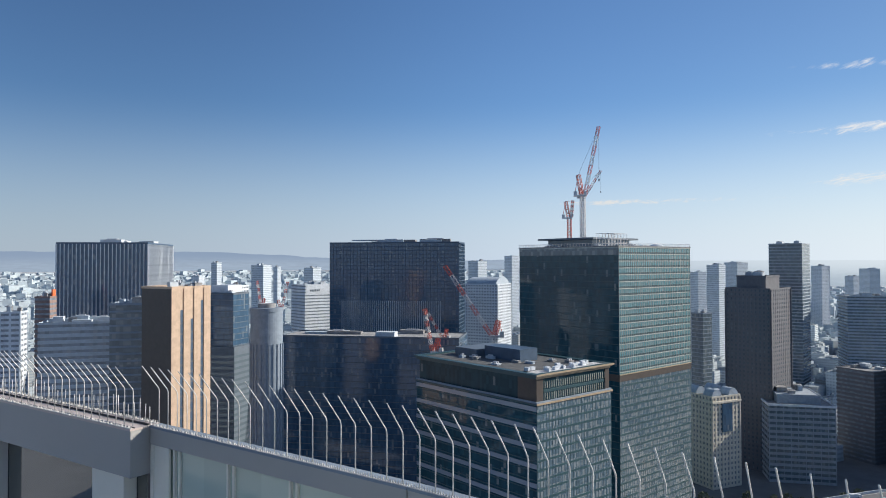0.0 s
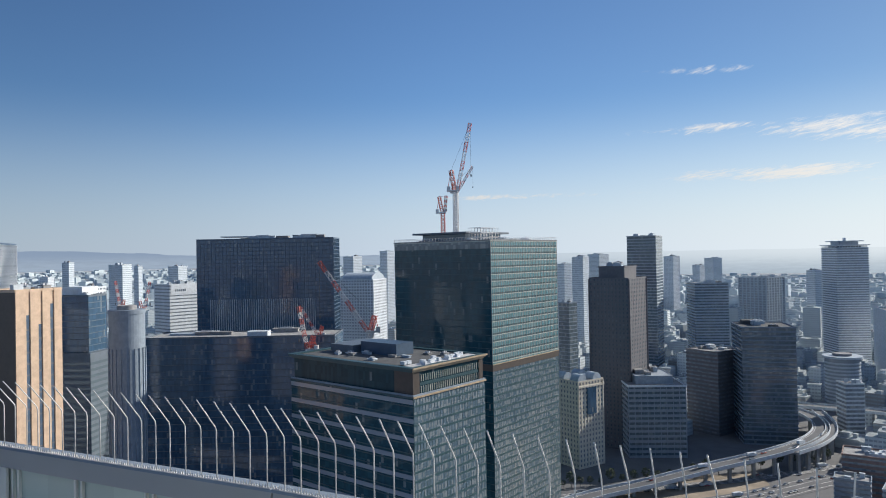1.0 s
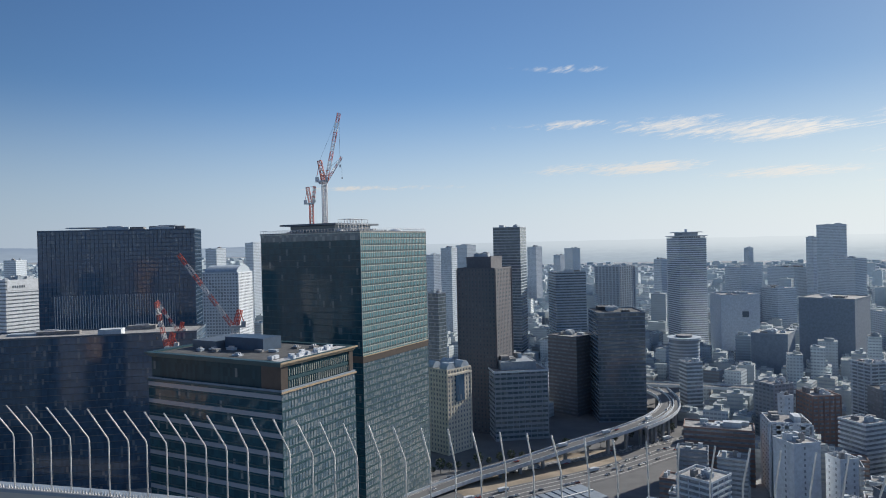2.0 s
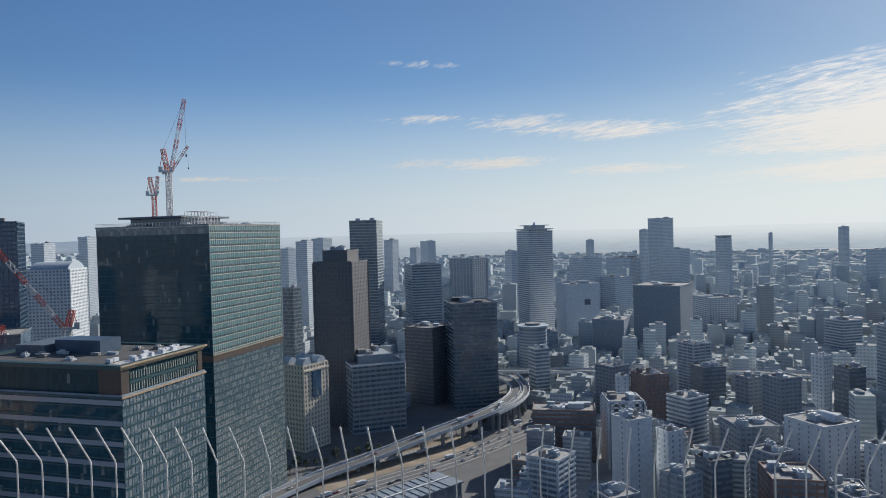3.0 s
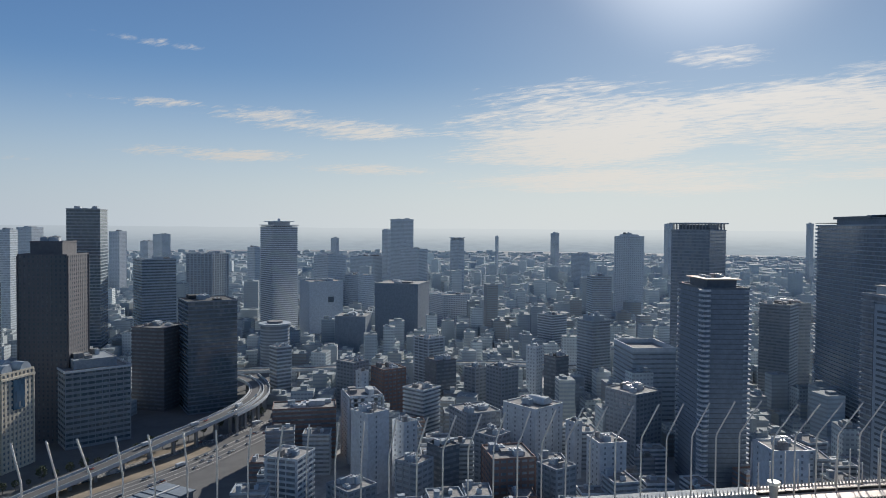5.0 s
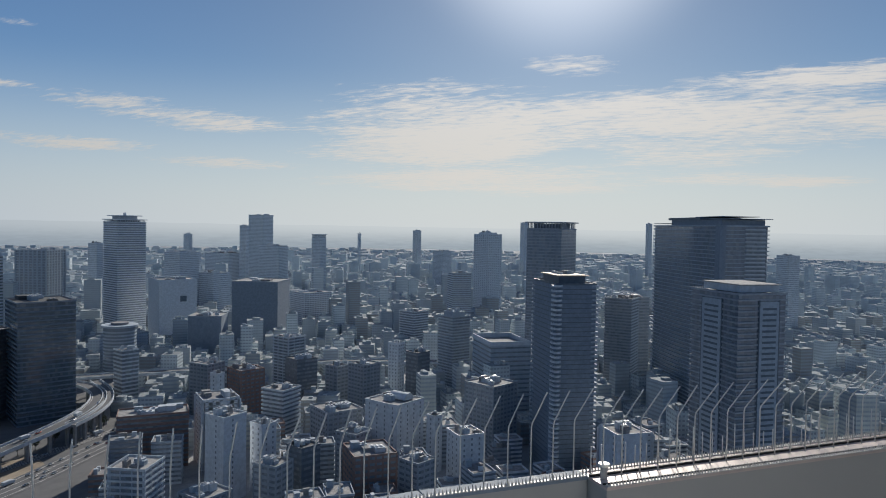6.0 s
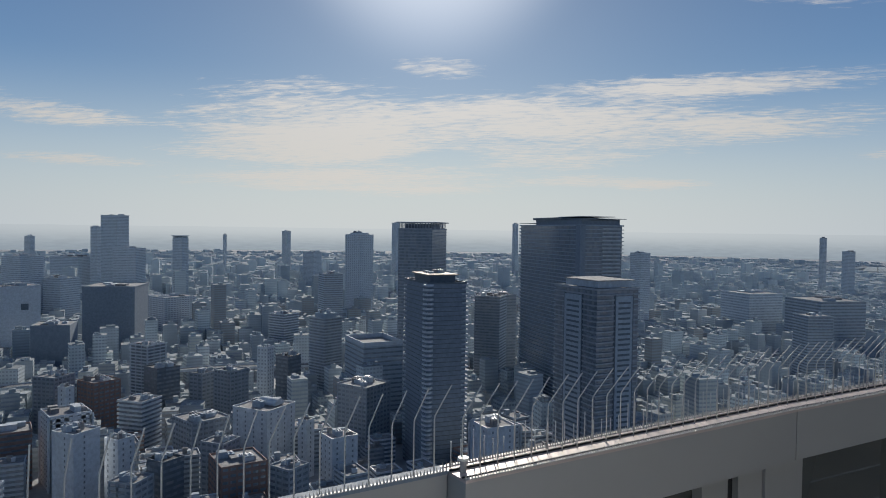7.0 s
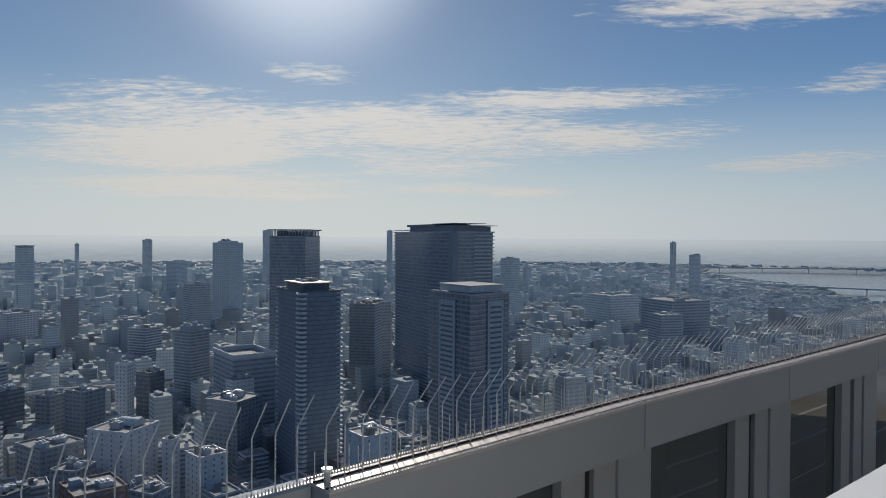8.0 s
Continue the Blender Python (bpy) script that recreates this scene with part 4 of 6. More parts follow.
tower("apartment_building", "far grey apartment tower with balconies",
      -336.8, 1274.0, 71.0, 25.8, 25.4, 167.0, core='far_glass_hazed', wall='tile_hazed', storey=3.4, band=0.5, out=0.5, category='apartment building', many=3, joined=True, seed=90)
tower("apartment_building", "far slim grey apartment tower",
      -424.6, 1758.6, 63.0, 13.0, 12.9, 161.6, core='far_glass_hazed', wall='tile_hazed', storey=3.4, band=0.5, out=0.5, category='apartment building', many=3, joined=True, seed=91)
tower("apartment_building", "far grey block of flats",
      -264.5, 1392.0, 59.5, 24.0, 23.8, 161.6, core='far_glass_hazed', wall='tile_hazed', storey=3.4, band=0.5, out=0.5, category='apartment building', many=3, joined=True, seed=92)
tower("apartment_building", "far pale slab of flats",
      -574.9, 1614.4, 69.8, 19.6, 19.5, 142.0, core='far_glass_hazed', wall='white_tile', storey=3.3, band=0.55, out=0.3, pier=4.5, pier_w=1.4, pier_out=0.2, category='apartment building', many=3, joined=True, seed=93)
tower("apartment_building", "far grey twin apartment tower",
      76.2, 1518.0, 45.7, 28.3, 28.3, 174.4, core='far_glass_hazed', wall='tile_hazed', storey=3.4, band=0.5, out=0.5, category='apartment building', many=3, joined=True, seed=94)
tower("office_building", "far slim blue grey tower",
      160.8, 1608.4, 41.6, 23.3, 23.3, 186.0, core='far_glass_hazed', wall='tile_hazed', storey=3.4, band=0.5, out=0.5, category='office building', many=3, joined=True, seed=95)
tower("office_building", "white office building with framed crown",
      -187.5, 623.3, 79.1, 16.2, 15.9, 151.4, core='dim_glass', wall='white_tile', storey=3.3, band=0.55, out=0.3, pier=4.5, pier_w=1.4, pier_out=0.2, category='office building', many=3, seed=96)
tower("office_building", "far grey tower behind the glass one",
      527.0, 1420.9, 26.9, 21.9, 21.9, 150.4, core='far_glass_hazed', wall='tile_hazed', storey=3.4, band=0.5, out=0.5, category='office building', many=3, joined=True, seed=97)
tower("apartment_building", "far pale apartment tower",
      924.0, 1682.4, 24.9, 27.8, 27.8, 160.5, core='far_glass_hazed', wall='white_tile', storey=3.3, band=0.55, out=0.3, pier=4.5, pier_w=1.4, pier_out=0.2, category='apartment building', many=3, joined=True, seed=98)
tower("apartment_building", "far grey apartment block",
      1133.6, 1905.2, 25.5, 24.4, 24.5, 130.9, core='far_glass_hazed', wall='tile_hazed', storey=3.4, band=0.5, out=0.5, category='apartment building', many=3, joined=True, seed=99)
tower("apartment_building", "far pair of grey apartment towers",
      1226.5, 1975.8, 15.1, 36.0, 36.2, 150.1, core='far_glass_hazed', wall='tile_hazed', storey=3.4, band=0.5, out=0.5, category='apartment building', many=3, joined=True, seed=100)
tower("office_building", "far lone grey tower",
      1640.0, 1630.9, 6.1, 18.3, 18.4, 140.8, core='far_glass_hazed', wall='tile_hazed', storey=3.4, band=0.5, out=0.5, category='office building', many=3, joined=True, seed=101)
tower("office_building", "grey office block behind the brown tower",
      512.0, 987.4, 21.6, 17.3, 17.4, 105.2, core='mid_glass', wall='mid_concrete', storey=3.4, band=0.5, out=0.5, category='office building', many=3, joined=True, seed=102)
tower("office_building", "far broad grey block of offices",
      1751.1, 799.5, -14.8, 35.4, 35.8, 109.0, core='far_glass_hazed', wall='tile_hazed', storey=3.4, band=0.5, out=0.5, category='office building', many=3, joined=True, seed=103)
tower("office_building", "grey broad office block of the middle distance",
      972.0, 980.5, -5.6, 44.0, 43.2, 119.5, core='far_glass_hazed', wall='tile_hazed', storey=3.4, band=0.5, out=0.5, category='office building', many=3, joined=True, seed=104)
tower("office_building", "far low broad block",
      1843.3, 841.9, -16.9, 37.6, 37.4, 105.2, core='far_glass_hazed', wall='tile_hazed', storey=3.4, band=0.5, out=0.5, category='office building', many=3, joined=True, seed=105)
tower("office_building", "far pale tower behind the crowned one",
      2299.3, 734.8, -27.3, 19.6, 19.6, 196.8, core='far_glass_hazed', wall='tile_hazed', storey=3.4, band=0.5, out=0.5, category='office building', many=3, joined=True, seed=106)
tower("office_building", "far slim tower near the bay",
      2536.8, 347.3, -37.2, 14.8, 14.8, 201.1, core='far_glass_hazed', wall='tile_hazed', storey=3.4, band=0.5, out=0.5, category='office building', many=3, joined=True, seed=107)
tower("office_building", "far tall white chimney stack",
      2138.4, 1306.0, -13.6, 8.0, 8.0, 148.2, core='far_glass_hazed', wall='white_tile', storey=3.3, band=0.55, out=0.3, pier=4.5, pier_w=1.4, pier_out=0.2, category='office building', many=3, joined=True, seed=108)
tower("office_building", "low pale hall with flat roof",
      1009.0, 715.0, -25.0, 53.8, 53.8, 56.7, core='mid_glass', wall='white_tile', storey=3.3, band=0.55, out=0.3, pier=4.5, pier_w=1.4, pier_out=0.2, category='office building', many=3, joined=True, seed=109)
tower("office_building", "banded office building of the middle distance",
      865.8, 436.6, -18.2, 27.9, 27.7, 55.5, core='mid_glass', wall='pale_concrete', storey=3.3, band=0.4, out=0.8, category='office building', many=3, joined=True, seed=110)
tower("office_building", "grey warehouse block near the rail",
      891.1, -233.0, -72.4, 30.0, 30.9, 78.4, core='mid_glass', wall='mid_concrete', storey=3.4, band=0.5, out=0.5, category='office building', many=3, joined=True, seed=111)
tower("apartment_building", "dark apartment slab between the towers",
      813.8, 133.4, -51.9, 35.1, 37.1, 97.5, core='mid_glass', wall='grey_stone', storey=3.6, band=0.45, out=0.4, category='apartment building', many=3, seed=112)


# ---- roof details of the tall glass tower and the hotel block ----
def lattice(bm, a, b, wid, n, t=0.14):
    """Square lattice mast from a to b: four chords with zigzag bracing."""
    a, b = Vector(a), Vector(b)
    d = (b - a).normalized()
    s = d.cross(Vector((0.3, 0.9, 0.2))).normalized()
    u = d.cross(s)

    def bar(p, q, r):
        w = (q - p).normalized()
        e = w.cross(Vector((0.31, 0.52, 0.79))).normalized() * r
        f = w.cross(e).normalized() * r
        v = [bm.verts.new(o + k) for o in (p, q) for k in (e + f, e - f, -e - f, -e + f)]
        for i in range(4):
            j = (i + 1) % 4
            bm.faces.new((v[i], v[j], v[4 + j], v[4 + i]))

    cor = [(s * i + u * j) * wid / 2 for i, j in ((1, 1), (1, -1), (-1, -1), (-1, 1))]
    for c in cor:
        bar(a + c, b + c, t)
    for k in range(n):
        p, q = a + (b - a) * k / n, a + (b - a) * (k + 1) / n
        for i in range(4):
            j = (i + 1) % 4
            bar(p + cor[i], q + cor[j], t * 0.6)
            bar(q + cor[i], q + cor[j], t * 0.6)
    return bar


def crane(label, x, y, z, mast, reach, rise, az, size=1.0, head=9.0, paint="steel_white"):
    """Luffing tower crane: mast, slewing platform, A-frame, red and white jib, ropes and hook."""
    ob = thing("tower_crane", label, "crane", pose(x, y, z, 0, 0, az))
    if mast > 0:
        bm = bmesh.new()
        lattice(bm, (0, 0, 0), (0, 0, mast), 2.6 * size, min(max(int(mast / (2.6 * size)), 2), 24), 0.17 * size)
        part("mast", bm, M[paint], ob)
    bm = bmesh.new()
    box(bm, -5.5 * size, 2.2 * size, -1.8 * size, 1.8 * size, mast, mast + 1.0 * size)
    box(bm, -5.5 * size, -3.2 * size, -1.6 * size, 1.6 * size, mast + 1.0 * size, mast + 3.2 * size)
    part("machine_deck", bm, M["steel_white"], ob)
    bm = bmesh.new()
    box(bm, 0.6 * size, 2.4 * size, -2.9 * size, -1.9 * size, mast + 0.8 * size, mast + 3.0 * size)
    part("cab", bm, M["steel_white"], ob)
    bm = bmesh.new()
    top = Vector((-2.6 * size, 0, mast + head * size))
    bar = lattice(bm, (-0.5 * size, 0, mast + size), top, 2.2 * size, 4, 0.14 * size)
    bar(Vector((-5 * size, 0, mast + size)), top, 0.14 * size)
    part("a_frame", bm, M["crane_red"], ob)
    foot, tip = Vector((1.5 * size, 0, mast + 1.2 * size)), Vector((reach, 0, mast + rise))
    n = 7
    for i in range(n):
        bm = bmesh.new()
        lattice(bm, foot + (tip - foot) * i / n, foot + (tip - foot) * (i + 1) / n, 1.8 * size, max(int((tip - foot).length / n / (2.4 * size)), 2), 0.1 * size)
        part("jib_section", bm, M["crane_red" if i % 2 == 0 else "steel_white"], ob)
    bm = bmesh.new()
    bar = lattice(bm, top, top + Vector((0, 0, 0.3)), 0.3, 1, 0.06)
    bar(top, tip, 0.06 * size)
    bar(tip, tip - Vector((0, 0, rise * 0.75)), 0.05 * size)
    part("rope", bm, M["roof_dark"], ob)
    bm = bmesh.new()
    hz = mast + rise * 0.25
    box(bm, tip.x - 0.4 * size, tip.x + 0.4 * size, -0.3, 0.3, hz - 1.6 * size, hz)
    part("hook_block", bm, M["roof_dark"], ob)
    return ob


def find(word):
    return next(o for o in scene.objects if not o.parent and word in o.get("label", ""))


def dress_glass_tower():
    ob = find("unfinished teal glass tower")
    w, d, h = SIZES[ob.name]
    belt = h * 0.552
    front = -d / 2
    n = 43
    step = h / n
    # shaded side: thin frames, with its shade put into their dark paint
    me = box_mesh("floor_line", M["teal_frame"], -0.12, 0.05, -d / 2, d / 2, 0, 0.45)
    for i in range(1, n):
        put_part("floor_line", me, ob, (-w / 2, 0, i * step))
    bm = bmesh.new()
    box(bm, -w / 2 - 0.2, -w / 2 + 0.05, -d / 2, d / 2, h - 4.4, h, uv=True)
    part("top_storey", bm, M["grey_glass"], ob, "grey louvred top storey")
    # lit side: blinds and pale floor lines over a belt, plain glazing under it; sunlit brightness is put into these
    # colours
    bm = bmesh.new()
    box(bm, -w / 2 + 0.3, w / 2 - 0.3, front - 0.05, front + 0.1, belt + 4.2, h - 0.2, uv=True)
    part("sunlit_glazing", bm, M["blind_lit_glass"], ob, "green glazing with pale blinds drawn")
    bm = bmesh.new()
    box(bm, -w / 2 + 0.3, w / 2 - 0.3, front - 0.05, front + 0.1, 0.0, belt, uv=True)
    part("sunlit_glazing", bm, M["mixed_lit_glass"], ob, "grey blue glazing")
    pale = box_mesh("floor_line", M["trim_pale"], -w / 2, w / 2, -0.35, 0.05, 0, 0.5)
    spandrel = box_mesh("spandrel", M["teal_frame"], -w / 2, w / 2, -0.14, 0.05, 0, 1.15)
    dark = box_mesh("floor_line", M["teal_frame"], -w / 2, w / 2, -0.2, 0.05, 0, 1.0)
    for i in range(1, n):
        z = i * step
        if z > belt + 5:
            put_part("floor_line", pale, ob, (0, front, z))
            put_part("spandrel", spandrel, ob, (0, front, z + 0.5))
        elif z < belt - 1:
            put_part("floor_line", dark, ob, (0, front, z))
    up = box_mesh("mullion", M["trim_pale"], -0.07, 0.07, -0.3, 0.05, belt + 4.2, h)
    low = box_mesh("mullion", M["teal_frame"], -0.1, 0.1, -0.12, 0.05, 0, belt)
    for i in range(41):
        put_part("mullion", up, ob, (-w / 2 + i * w / 40, front, 0))
        put_part("mullion", low, ob, (-w / 2 + i * w / 40, front, 0))
    bm = bmesh.new()
    ring(bm, w, d, 0.30, belt, belt + 4.2)
    part("belt_course", bm, M["brown_panel"], ob, "dull brown belt between two glass zones")
    for z in (3.9,):
        bm = bmesh.new()
        box(bm, -w / 2, w / 2, front - 0.6, front, belt + z, belt + z + 0.5)
        part("belt_line", bm, M["bronze_trim"], ob, "thin bronze line")
    bm = bmesh.new()
    ring(bm, w, d, 0.5, h + 0.6, h + 1.2, 1.4)
    part("roof_edge", bm, M["roof_grey"], ob)
    # maintenance rail round the roof
    bm = bmesh.new()
    ring(bm, w, d, 0.2, h + 3.0, h + 3.15, 0.15)
    for i in range(34):
        for q in (-1, 1):
            u, v = -w / 2 + i * w / 33, -d / 2 + i * d / 33
            box(bm, u - 0.08, u + 0.08, q * d / 2 - 0.08, q * d / 2 + 0.08, h + 1.2, h + 3.0)
            box(bm, q * w / 2 - 0.08, q * w / 2 + 0.08, v - 0.08, v + 0.08, h + 1.2, h + 3.0)
    part("roof_rail", bm, M["steel_white"], ob)
    # plant deck with wide slab, open steel frame and a domed cover
    bm = bmesh.new()
    box(bm, -w * 0.22, w * 0.30, -d * 0.05, d * 0.42, h + 0.3, h + 6.4)
    part("plant_room", bm, M["navy_glass"], ob)
    bm = bmesh.new()
    box(bm, -w * 0.30, w * 0.33, -d * 0.12, d * 0.47, h + 6.4, h + 7.6)
    part("plant_deck", bm, M["dark_panel"], ob)
    bm = bmesh.new()
    for i in range(7):
        for j in range(3):
            x, y = -w * 0.42 + i * 3.1, -d * 0.36 + j * 5.0
            box(bm, x - 0.12, x + 0.12, y - 0.12, y + 0.12, h + 0.3, h + 9.4)
            for q in (3.0, 6.1, 9.3):
                if i < 6:
                    box(bm, x, x + 3.1, y - 0.09, y + 0.09, h + q - 0.1, h + q + 0.1)
                if j < 2:
                    box(bm, x - 0.09, x + 0.09, y, y + 5.0, h + q - 0.1, h + q + 0.1)
    part("steel_frame", bm, M["steel_white"], ob)
    bm = bmesh.new()
    bmesh.ops.create_uvsphere(bm, u_segments=20, v_segments=10, radius=5.5)
    for v in bm.verts:
        v.co = Vector((v.co.x * 1.0 + w * 0.26, v.co.y - d * 0.34, max(v.co.z, 0) * 0.55 + h + 0.4))
    part("domed_cover", bm, M["pale_concrete"], ob)
    rooftop(ob, w * 0.9, d * 0.9, h + 0.3, random.Random(77), "roof_grey", 12, big=0.5)
    for x, y, label, mast, reach, rise, az, size, head, paint in (
            (100.9, 494.8, "tall red and white luffing crane on the tower roof", 31.0, 11.6, 50.0, -12.0, 1.15, 13.5, "steel_white"),
            (91.5, 496.6, "smaller red luffing crane with folded jib on the tower roof", 15.0, 2.6, 13.0, -8.0, 0.95, 13.0, "crane_red"),
            (104.1, 509.5, "short red jib crane behind the tall one on the roof", 31.0, 13.0, 20.0, -12.0, 0.8, 9.0, "steel_white")):
        crane(label, x, y, ob.location.z + h + 7.6, mast, reach, rise, az, size, head, paint)


def dress_hotel_block():
    ob = find("teal glass hotel block")
    w, d, h = SIZES[ob.name]
    front = -d / 2
    # sunlit front takes the lighter glass, its brightness put into the colour
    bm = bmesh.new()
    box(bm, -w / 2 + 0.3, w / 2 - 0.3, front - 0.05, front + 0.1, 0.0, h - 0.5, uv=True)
    part("sunlit_glazing", bm, M["mixed_lit_glass"], ob, "grey blue glazing with some blinds")
    n = 27
    step = h / n
    me = box_mesh("floor_line", M["teal_frame"], -w / 2, w / 2, -0.2, 0.05, 0, 0.9)
    side = box_mesh("floor_line", M["teal_frame"], -0.15, 0.05, -d / 2, d / 2, 0, 0.5)
    # paler strips painted in for bands of reflection on the dark side
    pale = box_mesh("reflecting_band", M["mid_glass"], -0.2, 0.05, -d / 2, d / 2, 0, 2.0)
    for i in range(1, n):
        put_part("floor_line", me, ob, (0, front, i * step))
        put_part("floor_line", side, ob, (-w / 2, 0, i * step))
        if i > 12 and i % 2 == 0:
            put_part("reflecting_band", pale, ob, (-w / 2, 0, i * step + 1.2))
    me = box_mesh("mullion", M["teal_frame"], -0.1, 0.1, -0.12, 0.05, 0, h)
    for i in range(27):
        put_part("mullion", me, ob, (-w / 2 + i * w / 26, front, 0))
    # top storeys between two ledges, with a broad brown corner
    bm = bmesh.new()
    box(bm, -w / 2 + 1.2, w / 2 - 1.2, front + 1.2, d / 2 - 1.2, h + 0.3, h + 11.0, uv=True)
    part("upper_glass", bm, M["smoke_glass"], ob)
    me = box_mesh("upper_fin", M["trim_pale"], -0.14, 0.14, -0.25, 0.2, 0, 2.9)
    k = int((w - 8) / 1.5)
    for i in range(k + 1):
        for z in (1.4, 6.4):
            put_part("upper_fin", me, ob, (-w / 2 + 6.5 + i * (w - 8.5) / k, front + 1.2, h + z))
    bm = bmesh.new()
    box(bm, -w / 2 + 5.5, w / 2 - 1.4, front + 0.9, front + 1.3, h + 4.6, h + 5.8)
    part("upper_sill", bm, M["teal_frame"], ob)
    bm = bmesh.new()
    box(bm, -w / 2 + 0.7, -w / 2 + 5.0, front + 0.7, front + 12.0, h + 0.3, h + 10.9)
    box(bm, -w / 2 + 0.5, -w / 2 + 5.4, front + 0.5, front + 0.8, h + 0.3, h + 1.0)
    part("corner_block", bm, M["brown_panel"], ob, "dark brown metal corner")
    bm = bmesh.new()
    box(bm, w / 2 - 3.5, w / 2 - 0.6, front + 0.6, front + 4.0, h + 0.3, h + 10.9)
    part("corner_block", bm, M["brown_panel"], ob, "dark brown metal corner")
    # shade put into the dark ledge and cornice rings; only the sunlit front is bronze
    bm = bmesh.new()
    ring(bm, w, d, 0.6, h - 0.2, h + 0.5, 2.0)
    part("lower_ledge", bm, M["teal_frame"], ob)
    bm = bmesh.new()
    box(bm, -w / 2 - 0.6, w / 2 + 0.6, front - 0.68, front - 0.3, h - 0.22, h + 0.54)
    part("ledge_facing", bm, M["bronze_trim"], ob, "thin bronze ledge facing")
    for o, z in ((-0.2, 11.0), (0.5, 11.8), (1.2, 12.5)):
        bm = bmesh.new()
        ring(bm, w, d, o, h + z, h + z + 0.68, 3.0)
        part("cornice", bm, M["teal_frame"], ob)
        bm = bmesh.new()
        box(bm, -w / 2 - o - 0.02, w / 2 + o + 0.02, front - o - 0.08, front - o + 0.4, h + z - 0.02, h + z + 0.72)
        part("cornice_facing", bm, M["bronze_trim"], ob, "bronze metal cornice facing")
    bm = bmesh.new()
    box(bm, -w / 2 + 0.6, w / 2 - 0.6, front + 0.6, d / 2 - 0.6, h + 12.0, h + 12.5)
    part("upper_roof", bm, M["roof_dark"], ob)
    # pale strip painted on for the sunlit front part of the roof
    bm = bmesh.new()
    box(bm, -w / 2 + 2, w / 2 - 2, front + 2.2, front + 9, h + 12.5, h + 12.9)
    part("roof_walk", bm, M["roof_pale"], ob, "pale roof strip, sunlight put into its colour")
    bm = bmesh.new()
    box(bm, -w * 0.02, w * 0.22, -d * 0.10, d * 0.20, h + 12.5, h + 18.5)
    part("plant_room", bm, M["black_panel"], ob)
    bm = bmesh.new()
    box(bm, -w * 0.1, w * 0.40, d * 0.22, d * 0.42, h + 12.5, h + 16.5)
    part("plant_room", bm, M["dark_panel"], ob)
    rnd = random.Random(23)
    me = box_mesh("cooling_unit", M["white_tile"], -1.3, 1.3, -0.8, 0.8, 0, 1.5)
    for i in range(14):
        put_part("cooling_unit", me, ob, (-w * 0.38 + i * w * 0.056, front + rnd.uniform(4, 12), h + 12.9), rnd.choice((0, 90)))
    rooftop(ob, w * 0.85, d * 0.85, h + 12.5, random.Random(21), "roof_grey", 18, big=0.30)


def dress_tan_tower():
    ob = find("tall dark window slots")
    w, d, h = SIZES[ob.name]
    # the lit broad side: tan piers with deep slots between; the end wall is plain brown, its shade put into the paint
    for i, x in enumerate((-0.24, 0.02, 0.28)):
        top = h * (0.93, 0.90, 0.96)[i]
        bm = bmesh.new()
        box(bm, x * w - w * 0.035, x * w + w * 0.035, -d / 2 - 0.04, -d / 2 + 0.2, 4, top)
        part("window_slot", bm, M["black_panel"], ob, "tall dark window slot")
        n = 26
        me = box_mesh("slot_spandrel", M["brown_stone"], -w * 0.035, w * 0.035, -0.12, 0.1, 0, 0.7)
        for j in range(n):
            put_part("slot_spandrel", me, ob, (x * w, -d / 2, 6 + j * (top - 8) / n))
    for x0, x1 in ((-0.5, -0.285), (-0.195, -0.025), (0.065, 0.235), (0.325, 0.5)):
        bm = bmesh.new()
        box(bm, x0 * w, x1 * w, -d / 2 - 0.5, -d / 2 + 0.1, 0, h + 1.2)
        part("stone_pier", bm, M["tan_stone"], ob)
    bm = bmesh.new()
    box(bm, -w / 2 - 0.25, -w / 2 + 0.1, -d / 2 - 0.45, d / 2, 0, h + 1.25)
    part("end_wall", bm, M["brown_panel"], ob, "plain end wall painted dark brown for its shaded side")


def dress_balcony_tower():
    """Rounded pale balconies stacked on the corners of the dark apartment tower."""
    ob = find("pale balcony stack")
    w, d, h = SIZES[ob.name]
    n = int(h / 3.2)

    def stack(cx, cy, rx, ry, rail, top):
        bm = bmesh.new()
        for z0, z1, q in ((0.0, 0.25, 1.0), (0.25, 1.25, 0.97)):
            bmesh.ops.create_cone(bm, cap_ends=True, segments=20, radius1=q, radius2=q, depth=z1 - z0,
                                  matrix=pose(0, 0, (z0 + z1) / 2) @ Matrix.Diagonal((rx, ry, 1, 1)))
        me = mesh_of(bm, "balcony", M[rail])
        for i in range(n - top):
            put_part("balcony", me, ob, (cx, cy, 2 + i * h / n))

    stack(-w / 2 + 1.0, -d / 2 + 1.6, 3.6, 5.2, "white_tile", 0)
    stack(w / 2 - 0.6, -d / 2 + 2.2, 3.4, 3.4, "mid_concrete", 0)
    stack(-w / 2 + 1.6, d / 2 - 1.6, 3.0, 3.0, "mid_concrete", 1)
    bm = bmesh.new()
    box(bm, -w * 0.40, w * 0.42, -d * 0.36, d * 0.36, h + 5.6, h + 6.3)
    part("roof_slab", bm, M["tan_stone"], ob, "sunlit tan roof slab")


